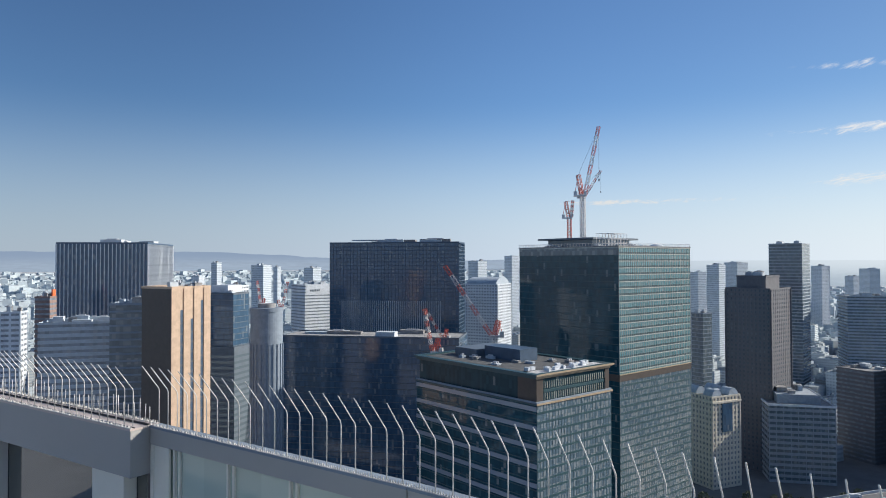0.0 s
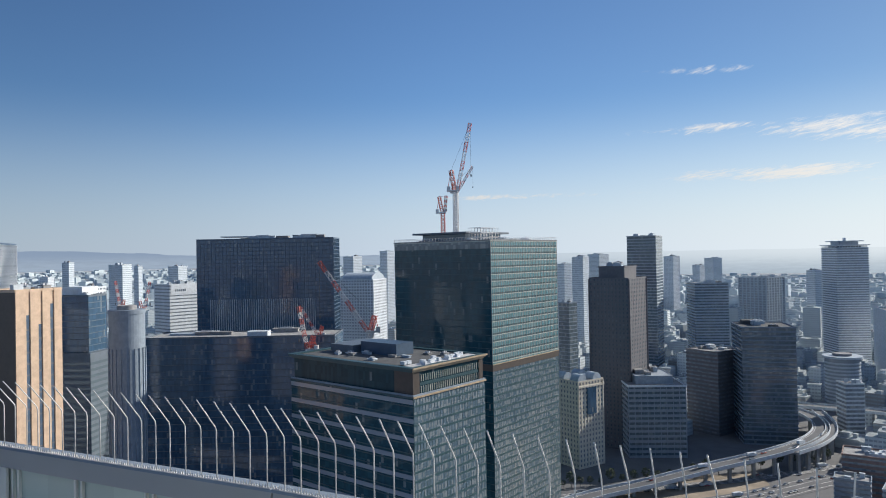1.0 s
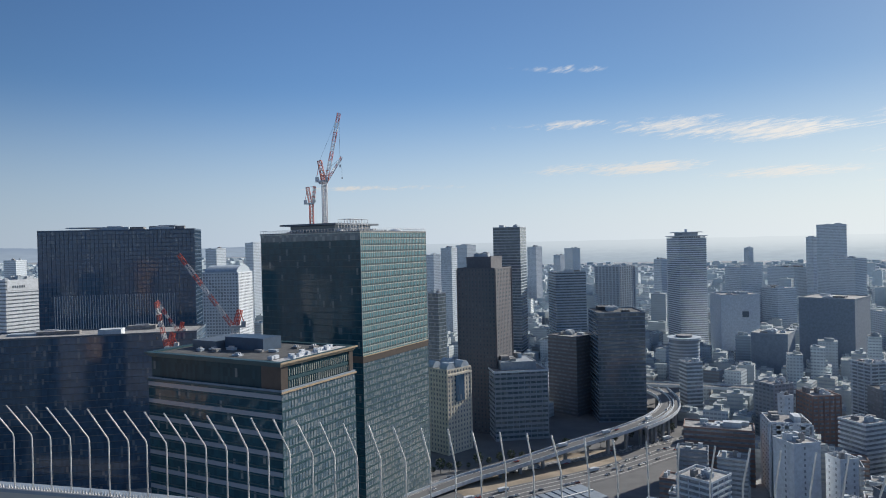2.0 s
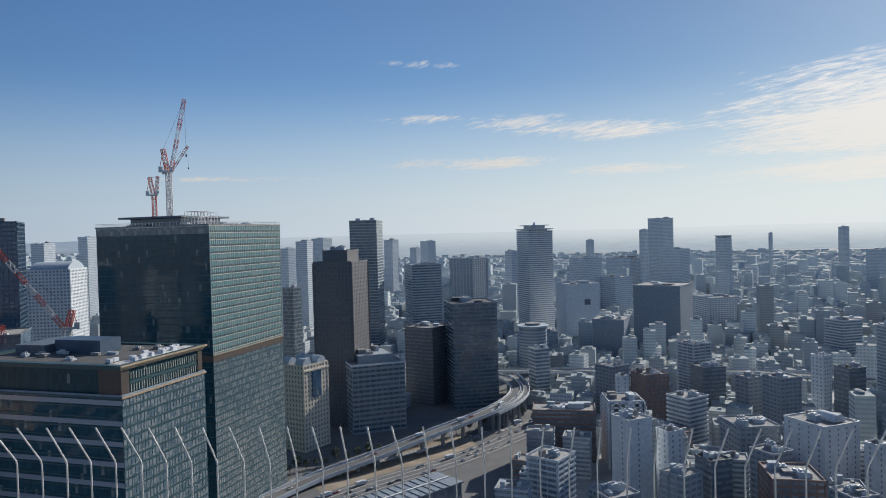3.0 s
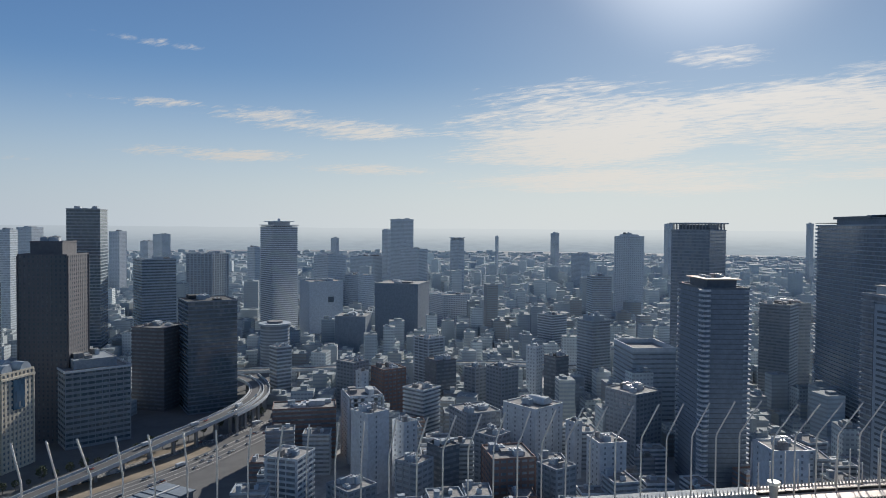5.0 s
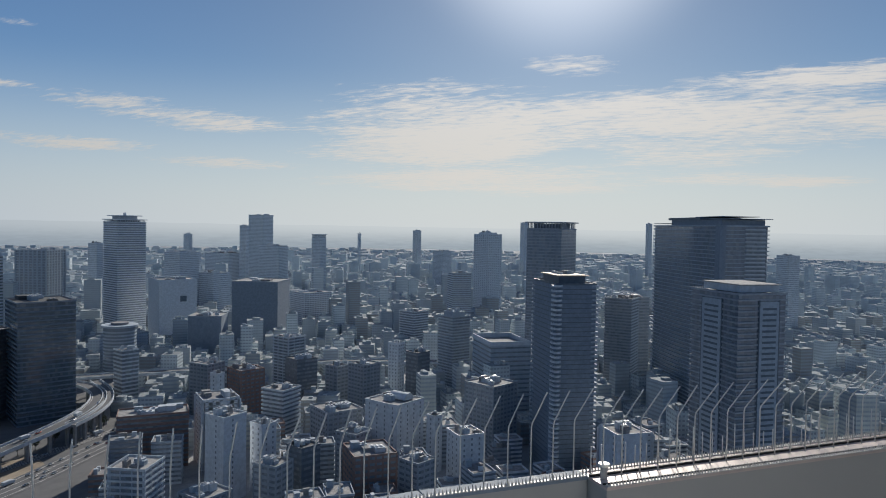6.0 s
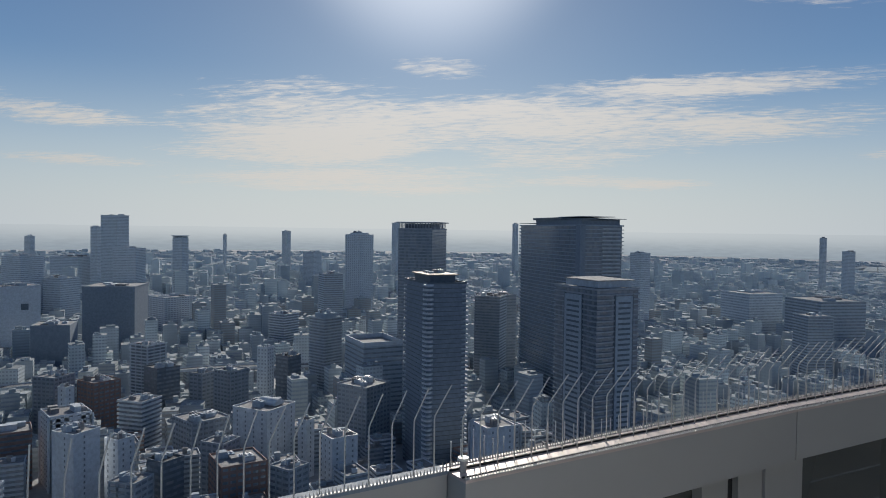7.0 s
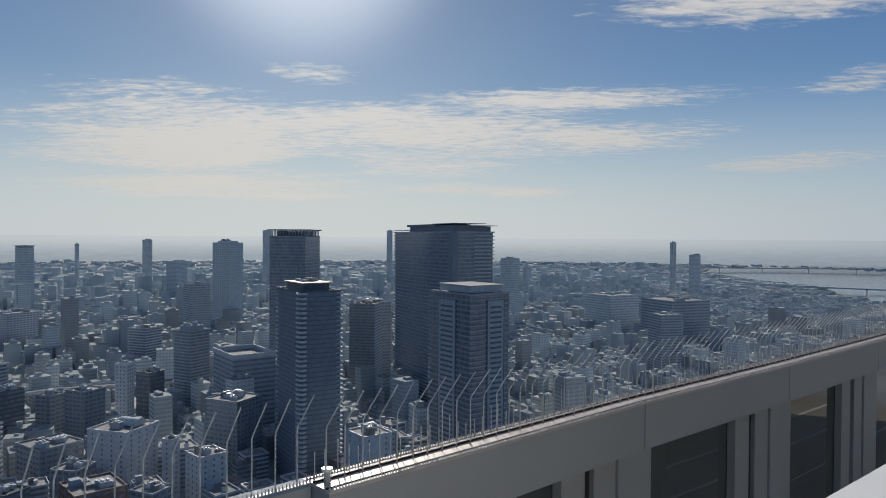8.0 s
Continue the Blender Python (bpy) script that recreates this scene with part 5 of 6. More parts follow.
def dress_broad_tower():
    """Raised roof storeys under thin slabs, a stone corner core and balcony rails."""
    ob = find("balcony bands")
    w, d, h = SIZES[ob.name]
    bm = bmesh.new()
    box(bm, -w / 2 + 1.5, w / 2 - 1.5, -d / 2 + 1.5, d * 0.24, h + 1.3, h + 6.0)
    part("upper_storey", bm, M["slate_stone"], ob)
    bm = bmesh.new()
    box(bm, -w / 2 - 0.6, w / 2 - 3.0, -d * 0.22, d * 0.26, h + 6.0, h + 8.2)
    part("roof_block", bm, M["dark_panel"], ob)
    for x0, x1, y0, y1, z in ((-w * 0.5, w * 0.56, -d * 0.53, -d * 0.20, 6.4), (-w * 0.4, w * 0.4, -d * 0.46, -d * 0.1, 8.4), (-w * 0.53, w * 0.4, d * 0.22, d * 0.51, 2.6)):
        bm = bmesh.new()
        box(bm, x0, x1, y0, y1, h + z, h + z + 0.5)
        part("roof_slab", bm, M["slate_stone"], ob, "thin overhanging roof slab")
    bm = bmesh.new()
    box(bm, -w / 2 - 1.5, -w / 2 + 4.0, -d / 2 - 1.5, -d / 2 + 6.0, 0, h + 1.0)
    part("lift_core", bm, M["slate_stone"], ob, "grey stone corner core")
    me = box_mesh("balcony_rail", M["pale_concrete"], -w * 0.32, w * 0.10, -1.6, 0.0, 0, 0.9)
    edge = box_mesh("balcony_rail", M["pale_concrete"], -1.6, 1.4, -1.6, 1.6, 0, 0.9)
    n = max(int(h / 3.4), 2)
    for i in range(1, n):
        put_part("balcony_rail", me, ob, (w * 0.33, -d / 2 - 0.6, i * h / n + 0.8))
        put_part("balcony_rail", edge, ob, (-w / 2, d / 2 - 0.6, i * h / n + 0.8))


def dress_panel_tower():
    """Pale slotted panels on both fronts, a balconied glass corner between them and a flat roof house."""
    ob = find("pale window panels")
    w, d, h = SIZES[ob.name]
    n = int(h / 3.3)
    for face, u0, u1 in ((0, -0.06, 0.34), (1, -0.17, 0.24)):
        ln, off = (w, d) if face == 0 else (d, w)
        a, b = u0 * ln, u1 * ln

        def dims(p, q, out):
            return (p, q, -off / 2 - out, -off / 2 + 0.1) if face == 0 else (-off / 2 - out, -off / 2 + 0.1, p, q)

        bm = bmesh.new()
        box(bm, *dims(a, b, 0.9), 3, h - 4.0)
        part("panel", bm, M["mid_concrete"], ob, "tall pale slotted wall panel")
        bm = bmesh.new()
        box(bm, *dims(a - 0.9, a - 0.05, 0.8), 0, h - 3.0)
        box(bm, *dims(b + 0.05, b + 0.9, 0.8), 0, h - 3.0)
        part("dark_reveal", bm, M["dark_panel"], ob)
        me = box_mesh("window_slot", M["dark_panel"], *dims(a + (b - a) * 0.13, b - (b - a) * 0.13, 0.94), 0, 1.35)
        for i in range(1, n - 2):
            put_part("window_slot", me, ob, (0, 0, i * h / n + 1.0))
    me = box_mesh("corner_balcony", M["grey_stone"], -1.5, w * 0.30, -1.5, d * 0.16, 0, 1.0)
    for i in range(1, n):
        put_part("corner_balcony", me, ob, (-w / 2, -d / 2, i * h / n))
    bm = bmesh.new()
    box(bm, -w * 0.40, w * 0.44, -d * 0.42, d * 0.34, h + 1.3, h + 5.6)
    part("roof_house", bm, M["pale_concrete"], ob)
    bm = bmesh.new()
    box(bm, -w * 0.43, w * 0.47, -d * 0.45, d * 0.37, h + 5.6, h + 6.2)
    part("roof_slab", bm, M["roof_grey"], ob, "flat grey roof slab")


def dress_blank(word, cols):
    """Blank rendered walls with a few upright columns of small framed windows."""
    ob = find(word)
    w, d, h = SIZES[ob.name]
    n = int(h / 3.2)
    for face, ln, off in ((0, w, d), (1, d, w)):
        p, q = -0.55, 0.55
        pane = box_mesh("window", M["dim_glass"], *((p, q, -0.04, 0.05) if face == 0 else (-0.04, 0.05, p, q)), 0, 1.3)
        sill = box_mesh("window_sill", M["grey_stone"], *((p - 0.15, q + 0.15, -0.18, 0.05) if face == 0 else (-0.18, 0.05, p - 0.15, q + 0.15)), -0.18, -0.02)
        for c in cols:
            for i in range(1, n):
                at_ = (c * ln, -off / 2, i * h / n + 0.9) if face == 0 else (-off / 2, c * ln, i * h / n + 0.9)
                put_part("window_sill", sill, put_part("window", pane, ob, at_))


def dress_stepped_office():
    """Wider grey lower storeys under the dark glass upper part."""
    ob = find("dark glass office building with grey lower")
    w, d, h = SIZES[ob.name]
    low = h - 36.0
    bm = bmesh.new()
    box(bm, -w / 2 - 2.5, w / 2 + 2.5, -d / 2 - 2.5, d / 2 + 2.5, 0, low, uv=True)
    part("lower_block", bm, M["dark_panel"], ob, "grey stone lower storeys")
    bm = bmesh.new()
    ring(bm, w + 5, d + 5, 0.05, 0, 1.7)
    me = mesh_of(bm, "window_band", M["grey_glass"])
    for i in range(int(low / 4) - 1):
        put_part("window_band", me, ob, (0, 0, 3 + i * 4.0))
    bm = bmesh.new()
    box(bm, -w * 0.4, w * 0.5, -d * 0.2, d * 0.5, h + 1.4, h + 6.5)
    part("roof_house", bm, M["white_tile"], ob, "white framed roof house")


def dress_signs():
    ob = find("dark lettering")
    w, d, h = SIZES[ob.name]
    bm = bmesh.new()
    box(bm, -w / 2 + 1, w / 2 - 1, -d / 2 - 0.7, -d / 2 + 0.1, h - 9, h + 1.0)
    part("sign_wall", bm, M["white_tile"], ob)
    for i in range(6):
        bm = bmesh.new()
        box(bm, -0.7, 0.7, -0.15, 0.1, 0, 2.2)
        o = part("sign_bar", bm, M["dark_panel"], ob)
        o.location = (-w * 0.3 + i * 2.1, -d / 2 - 0.7, h - 6.5)
    ob = find("orange roof sign")
    w, d, h = SIZES[ob.name]
    bm = bmesh.new()
    box(bm, w * 0.0, w * 0.45, -d / 2 + 0.3, -d / 2 + 1.2, h + 0.3, h + 6.0)
    part("roof_sign", bm, M["sign_orange"], ob, "plain orange roof sign")


def dress_black_hotel():
    """Upright louvres over the lower storeys and a raised roof deck."""
    ob = find("black glass hotel tower")
    w, d, h = SIZES[ob.name]
    z0, z1 = h * 0.555, h * 0.715
    me = box_mesh("louvre", M["pale_concrete"], -0.45, 0.1, -0.22, 0.22, z0, z1)
    n = int(d * 0.78 / 2.0)
    for i in range(n):
        put_part("louvre", me, ob, (-w / 2 - 0.1, -d * 0.36 + i * 2.0, 0))
    bm = bmesh.new()
    box(bm, -w * 0.35, w * 0.1, d * 0.10, d * 0.34, h + 3.0, h + 3.8)
    part("roof_deck", bm, M["mid_concrete"], ob)


dress_black_hotel()
M["sign_orange"] = material("sign_orange", (0.75, 0.16, 0.06), 0.5)
dress_signs()
ob_ = find("one dark square")
w_, d_, h_ = SIZES[ob_.name]
bm_ = bmesh.new()
box(bm_, w_ * 0.05, w_ * 0.22, -d_ / 2 - 0.3, -d_ / 2 + 0.1, h_ - 30, h_ - 22)
part("dark_square", bm_, M["dark_panel"], ob_, "dark square opening")
for word, cols in (("apartment slab with few windows", (-0.1,)), ("small white flats with roof tank", (-0.2, 0.25)), ("slim white end-wall", (0.0,)),
                   ("white striped slim", (-0.3, 0.0, 0.3)), ("chimney-like stair", (0.0,)), ("white corner apartment", (-0.3, 0.0, 0.3)),
                   ("low building with many roof units", (-0.3, 0.3)), ("large white clinic", (-0.36, -0.12, 0.12, 0.36))):
    dress_blank(word, cols)
ob_ = find("arched roof and square windows")
w_, d_, h_ = SIZES[ob_.name]
# proud dark block added in place of the shaded recess in the front
bm_ = bmesh.new()
box(bm_, -w_ * 0.17, w_ * 0.19, -d_ / 2 - 1.2, -d_ / 2 + 0.2, h_ * 0.62, h_ * 0.93, uv=True)
part("glazed_bay", bm_, M["navy_glass"], ob_, "dark block added in place of the shaded central recess")
bm_ = bmesh.new()
box(bm_, -w_ / 2 - 0.9, w_ / 2 + 0.9, -d_ / 2 - 1.3, d_ / 2 + 0.9, h_ * 0.94, h_ * 0.96)
part("cornice", bm_, M["cream_stone"], ob_)
dress_balcony_tower()
dress_panel_tower()
dress_broad_tower()
dress_stepped_office()
dress_tan_tower()
dress_glass_tower()
dress_hotel_block()
for label, px, mast, reach, rise, az, size in (
        ("red and white crane jib beside the black hotel", (41.1, 558.5), 112.0, 40.0, 58.0, 172.0, 1.5),
        ("red crane jib rising behind the hotel block", (-6.7, 525.0), 104.0, 8.0, 33.0, 165.0, 1.2),
        ("white and red small crane by the hotel", (0.7, 545.0), 112.0, 16.0, 24.0, 160.0, 0.9)):
    crane(label, px[0], px[1], 0.0, mast, reach, rise, az, size)


def round_tower(label, x, y, r, h, wall, core, storey, ribs, cap, category="office building"):
    """A drum-shaped building with storey rings, ribs and a cap."""
    ob = thing("round_building", label, category, pose(x, y, 0))
    seg = 40

    def drum(bm, ra, z0, z1):
        bmesh.ops.create_cone(bm, cap_ends=True, segments=seg, radius1=ra, radius2=ra, depth=z1 - z0, matrix=pose(0, 0, (z0 + z1) / 2))

    bm = bmesh.new()
    drum(bm, r, 0, h)
    part("drum", bm, M[core], ob)
    n = max(int(h / storey), 1)
    if storey < h:
        bm = bmesh.new()
        drum(bm, r + 0.5, 0, storey * 0.45)
        me = mesh_of(bm, "floor_ring", M[wall])
        for i in range(n):
            put_part("floor_ring", me, ob, (0, 0, i * storey))
    if ribs:
        me = box_mesh("rib", M[wall], -0.5, 0.5, -0.6, 0.6, 0, h * 0.86)
        for i in range(ribs):
            t = 360.0 * i / ribs
            put_part("rib", me, ob, (r * math.cos(radians(t)), r * math.sin(radians(t)), 0), t)
    bm = bmesh.new()
    drum(bm, r + cap, h - 1.0, h + 1.2)
    part("cap", bm, M[wall], ob)
    bm = bmesh.new()
    drum(bm, r * 0.55, h + 1.2, h + 3.6)
    part("plant_room", bm, M["roof_grey"], ob)
    return ob


round_tower("pale drum-shaped tower with upright ribs", *(-106.8, 416.5), 9.5, *(144.7,), "slate_stone", "slate_stone", 900.0, 22, 0.4)
round_tower("banded round office building with overhanging cap", *(557.2, 655.1), 17.0, *(56.3,), "mid_concrete", "dim_glass", 3.8, 0, 2.5)


def barrel(ob, w, d, z, rise, mat, name, x=0.0, y=0.0):
    """An arched roof over w x d."""
    bm = bmesh.new()
    n = 14
    rows = []
    for i in range(n + 1):
        t = math.pi * i / n
        rows.append([bm.verts.new((x - math.cos(t) * w / 2, y + s * d / 2, z + math.sin(t) * rise)) for s in (-1, 1)])
    for a, b in zip(rows, rows[1:]):
        bm.faces.new((a[0], b[0], b[1], a[1]))
    for s in (0, 1):
        bm.faces.new([q[s] for q in rows])
    bmesh.ops.recalc_face_normals(bm, faces=bm.faces[:])
    return part(name, bm, M[mat], ob)


ob_ = find("domed roof")
w_, d_, h_ = SIZES[ob_.name]
barrel(ob_, w_ * 0.92, d_ * 0.9, h_ + 1.0, 8.0, "mid_concrete", "arched_roof")
ob_ = find("large white clinic")
w_, d_, h_ = SIZES[ob_.name]
barrel(ob_, w_ * 0.34, d_ * 0.5, h_ + 1.0, 4.5, "pale_concrete", "arched_roof", w_ * 0.12, -d_ * 0.1)
ob_ = find("arched roof and square windows")
w_, d_, h_ = SIZES[ob_.name]
for sx, sy in ((-0.3, -0.3), (0.3, -0.3), (-0.3, 0.3), (0.3, 0.3)):
    barrel(ob_, w_ * 0.34, d_ * 0.34, h_ + 0.6, 5.5, "mid_concrete", "arched_roof", sx * w_, sy * d_)
ob_ = find("set-back top storey")
w_, d_, h_ = SIZES[ob_.name]
bm_ = bmesh.new()
ring(bm_, w_, d_, 0.8, h_ - 0.4, h_ + 1.2, 1.0)
part("cornice", bm_, M["white_tile"], ob_, "pale projecting cornice")
ob_ = find("balconies and crown")
w_, d_, h_ = SIZES[ob_.name]
bm_ = bmesh.new()
box(bm_, -w_ * 0.3, w_ * 0.3, -d_ * 0.3, d_ * 0.3, h_ + 4.0, h_ + 10.0)
box(bm_, -w_ * 0.42, w_ * 0.42, -d_ * 0.42, d_ * 0.42, h_ + 9.6, h_ + 10.8)
box(bm_, -1.5, 1.5, -1.5, 1.5, h_ + 10.8, h_ + 15.0)
part("hat_roof", bm_, M["white_tile"], ob_)
ob_ = find("open walled roof")
w_, d_, h_ = SIZES[ob_.name]
bm_ = bmesh.new()
ring(bm_, w_, d_, 0.5, h_ + 1.3, h_ + 5.0, 1.0)
part("roof_wall", bm_, M["pale_concrete"], ob_)


for label, xy, top, az in (("far red crane above the northern blocks", (-229.0, 870.4), (115.9,), 150.0),
                           ("far red crane beside the white hotel", (-202.1, 856.5), (114.7,), 40.0)):
    crane(label, xy[0], xy[1], 0.0, top[0], 9.0, 34.0, az, 1.3)


# ---- city houses ----
def inside(p, q, ang, w, d, gap):
    c, s = math.cos(radians(ang)), math.sin(radians(ang))
    dx, dy = p[0] - q[0], p[1] - q[1]
    return abs(dx * c + dy * s) < w / 2 + gap and abs(-dx * s + dy * c) < d / 2 + gap


FEET = [(o.matrix_basis.translation.xy, math.degrees(o.matrix_basis.to_euler().z), *SIZES[o.name][:2])
        for o in scene.objects if o.name in SIZES]


class City:
    """Collects many boxes into one mesh with wall and roof materials."""

    def __init__(self):
        self.v, self.f, self.m, self.uv = [], [], [], []

    def block(self, x, y, z, ang, w, d, h, sink=4.0):
        c, s = math.cos(ang), math.sin(ang)
        n = len(self.v)
        for zz in (z - sink, z + h):
            for a, b in ((-1, -1), (1, -1), (1, 1), (-1, 1)):
                px, py = a * w / 2, b * d / 2
                self.v.append((x + px * c - py * s, y + px * s + py * c, zz))
        off = (x * 7.3) % 3.0
        for i in range(4):
            j = (i + 1) % 4
            ln = w if i % 2 == 0 else d
            self.f.append((n + i, n + j, n + 4 + j, n + 4 + i))
            self.uv += [(off, 0), (off + ln, 0), (off + ln, h), (off, h)]
            self.m.append(0)
        self.f.append((n + 4, n + 5, n + 6, n + 7))
        self.uv += [(0, 0), (w, 0), (w, d), (0, d)]
        self.m.append(1)

    def build(self, name, wall, label, roof="city_roof"):
        me = bpy.data.meshes.new(name)
        me.from_pydata(self.v, [], self.f)
        lay = me.uv_layers.new(name="UVMap")
        lay.data.foreach_set("uv", [c for p in self.uv for c in p])
        me.polygons.foreach_set("material_index", self.m)
        me.materials.append(wall)
        me.materials.append(M[roof])
        return tagged(new(name, me), label, "houses", kind="stuff")


def house_design(i):
    """One small city building, to be copied."""
    w, d, n, wall, label = (
        (13, 17, 6, "white_tile", "small white block of flats with balconies"),
        (16, 12, 8, "pale_concrete", "pale concrete block of flats with flat roof"),
        (11, 14, 5, "grey_stone", "low grey office house with flat roof"),
        (18, 14, 9, "mid_concrete", "grey mid-rise flats with roof tank"),
        (14, 14, 7, "brick_red", "brick-clad small office building"),
        (12, 19, 10, "slate_stone", "dark tiled narrow apartment house"))[i]
    return tower("city_house", label, 0, 0, 0, w, d, n * 3.1, "dim_glass", wall, storey=3.1, band=0.48, out=0.5 if i % 2 else 0.15,
                 pier=0.0, joined=False, category="house", many=3, seed=40 + i)


def fill_city():
    rnd = random.Random(5)
    near, far, plain = City(), City(), City()
    designs = None
    placed = 0
    r = 350.0
    while r < 4760.0:
        cell = 23.0 if r < 1100 else (32.0 if r < 2200 else 46.0)
        n = int(radians(165) * r / cell)
        for i in range(n):
            az = 34.0 - 165.0 * (i + rnd.uniform(0.2, 0.8)) / n
            if (az > -37 and r < 690) or (az < -7 and r > 3940):
                continue
            rr = r + rnd.uniform(-0.3, 0.3) * cell
            p = az_dir(az) * rr
            if rnd.random() < 0.10 or keep_clear(p.x, p.y):
                continue
            if any(inside(p, q, a, w, d, cell * 0.5) for q, a, w, d in FEET):
                continue
            turn = 40.0 + (rnd.choice((0, 0, 0, 7, -12)) if r < 1500 else rnd.uniform(-20, 20))
            ang = radians(turn)
            if r < 560 and -100 < az < -36 and placed < 100:
                if designs is None:
                    designs = [house_design(k) for k in range(6)]
                    for o in designs:
                        o["group"] = "small city buildings"
                k = rnd.randrange(6)
                m = pose(p.x, p.y, 0, 0, 0, turn + rnd.choice((0, 90)))
                if placed < 6:
                    designs[placed].matrix_basis = m
                else:
                    copy_thing(designs[k], m)
                placed += 1
                continue
            w, d = cell * rnd.uniform(0.5, 0.9), cell * rnd.uniform(0.5, 0.9)
            scale = 1.0 if r < FLAT else max((EYE - far_z(r)) / EYE, 0.25) * (1.0 if r < 2900 or az > -12 else 0.45)
            h = min(rnd.lognormvariate(2.85, 0.5), 55.0) * scale
            if rnd.random() < 0.012 and 1000 < r < 3000:
                h = rnd.uniform(50, 90) * scale
            if az < -104 and r > 1500:          # low sheds along the river
                h = min(h, rnd.choice((4.0, 6.0, 8.0, 8.0, 13.0)))
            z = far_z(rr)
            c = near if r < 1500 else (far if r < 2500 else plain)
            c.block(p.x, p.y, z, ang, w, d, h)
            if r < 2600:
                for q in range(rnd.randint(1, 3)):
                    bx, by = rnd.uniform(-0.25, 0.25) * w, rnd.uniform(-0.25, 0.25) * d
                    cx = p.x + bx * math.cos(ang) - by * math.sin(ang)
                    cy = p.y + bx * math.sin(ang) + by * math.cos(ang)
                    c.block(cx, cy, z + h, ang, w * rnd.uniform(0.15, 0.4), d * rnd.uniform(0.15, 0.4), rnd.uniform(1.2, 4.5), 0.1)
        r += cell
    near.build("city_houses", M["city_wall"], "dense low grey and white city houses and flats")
    plain.build("plain_city", M["plain_wall_hazed"], "low houses of the far plain, paled for haze", "plain_roof_hazed")
    far.build("distant_city", M["far_wall_hazed"], "endless far low city houses in tones paled for haze", "far_roof_hazed")


fill_city()


# ---- trees ----
def tree_design(seed, h, label):
    """A street tree: tapered trunk with limbs, and a crown of many leaf clumps."""
    rnd = random.Random(seed)
    ob = thing("tree", label, "tree", pose(0, 0, 0), group="street trees")
    bm = bmesh.new()
    tube(bm, [(0, 0, 0), (0.1, 0, h * 0.3), (0.0, 0.1, h * 0.6)], 0.22, 7)
    for i in range(5):
        t = i * 1.26
        tube(bm, [(0, 0, h * 0.33), (math.cos(t) * h * 0.12, math.sin(t) * h * 0.12, h * 0.5), (math.cos(t) * h * 0.24, math.sin(t) * h * 0.24, h * 0.68)], 0.09, 5)
    part("trunk", bm, M["brown_stone"], ob)
    bm = bmesh.new()
    for i in range(130):
        v = Vector((rnd.gauss(0, 1), rnd.gauss(0, 1), rnd.gauss(0, 1))).normalized() * rnd.uniform(0.35, 1.0) ** 0.5
        c = Vector((v.x * h * 0.34, v.y * h * 0.34, h * 0.66 + v.z * h * 0.33))
        s = h * rnd.uniform(0.035, 0.085)
        p = [bm.verts.new(c + Vector((rnd.uniform(-1, 1), rnd.uniform(-1, 1), rnd.uniform(-1, 1))).normalized() * s) for k in range(5)]
        for q in ((0, 1, 2), (0, 2, 3), (0, 3, 4), (1, 2, 4), (1, 3, 4)):
            bm.faces.new([p[k] for k in q])
    part("crown", bm, M["foliage"], ob)
    return ob


def trees():
    rnd = random.Random(31)
    designs = [tree_design(s, h, l) for s, h, l in ((1, 8.0, "small dark green street tree"), (2, 11.0, "broad dark green park tree"), (3, 9.5, "dark green tree with open crown"))]
    spots = []
    p = smooth(STREET, 12)
    for i in range(4, len(p) - 1, 2):
        t = (p[i] - p[i - 1]).normalized()
        spots.append(p[i] + Vector((-t.y, t.x, 0)) * 16)
    for i, q in enumerate(spots):
        m = pose(q.x, q.y, 0, 0, 0, rnd.uniform(0, 360)) @ Matrix.Scale(rnd.uniform(0.8, 1.2), 4)
        if i < 3:
            designs[i].matrix_basis = m
        else:
            copy_thing(designs[rnd.randrange(3)], m)


# ---- traffic ----
def car_design(kind, colour, label):
    ob = thing(kind, label, "vehicle", pose(0, 0, 0), group="traffic on the streets")
    ln, wd, ht = (4.4, 1.75, 1.45) if kind == "car" else (8.5, 2.4, 3.0)
    bm = bmesh.new()
    if kind == "car":
        box(bm, -ln / 2, ln / 2, -wd / 2, wd / 2, 0.3, 0.85)
    else:
        box(bm, -ln / 2, ln / 2 - 2.2, -wd / 2, wd / 2, 0.6, ht)
    bmesh.ops.bevel(bm, geom=bm.edges[:], offset=0.12, segments=1, affect="EDGES")
    part("body", bm, colour, ob)
    bm = bmesh.new()
    if kind == "car":
        f = box(bm, -1.5, 1.0, -wd / 2 + 0.12, wd / 2 - 0.12, 0.85, ht)
        for v in bm.verts:
            if v.co.z > 1:
                v.co.x *= 0.75
    else:
        box(bm, ln / 2 - 2.0, ln / 2, -wd / 2, wd / 2, 0.5, 2.4)
    part("cabin", bm, M["dim_glass"] if kind == "car" else colour, ob)
    for sx in (-1, 1):
        for sy in (-1, 1):
            bm = bmesh.new()
            bmesh.ops.create_cone(bm, cap_ends=True, segments=10, radius1=0.33, radius2=0.33, depth=0.22, matrix=pose(sx * ln * 0.32, sy * (wd / 2 - 0.1), 0.33, 90, 0, 0))
            part("wheel", bm, M["black_gap"], ob)
    return ob


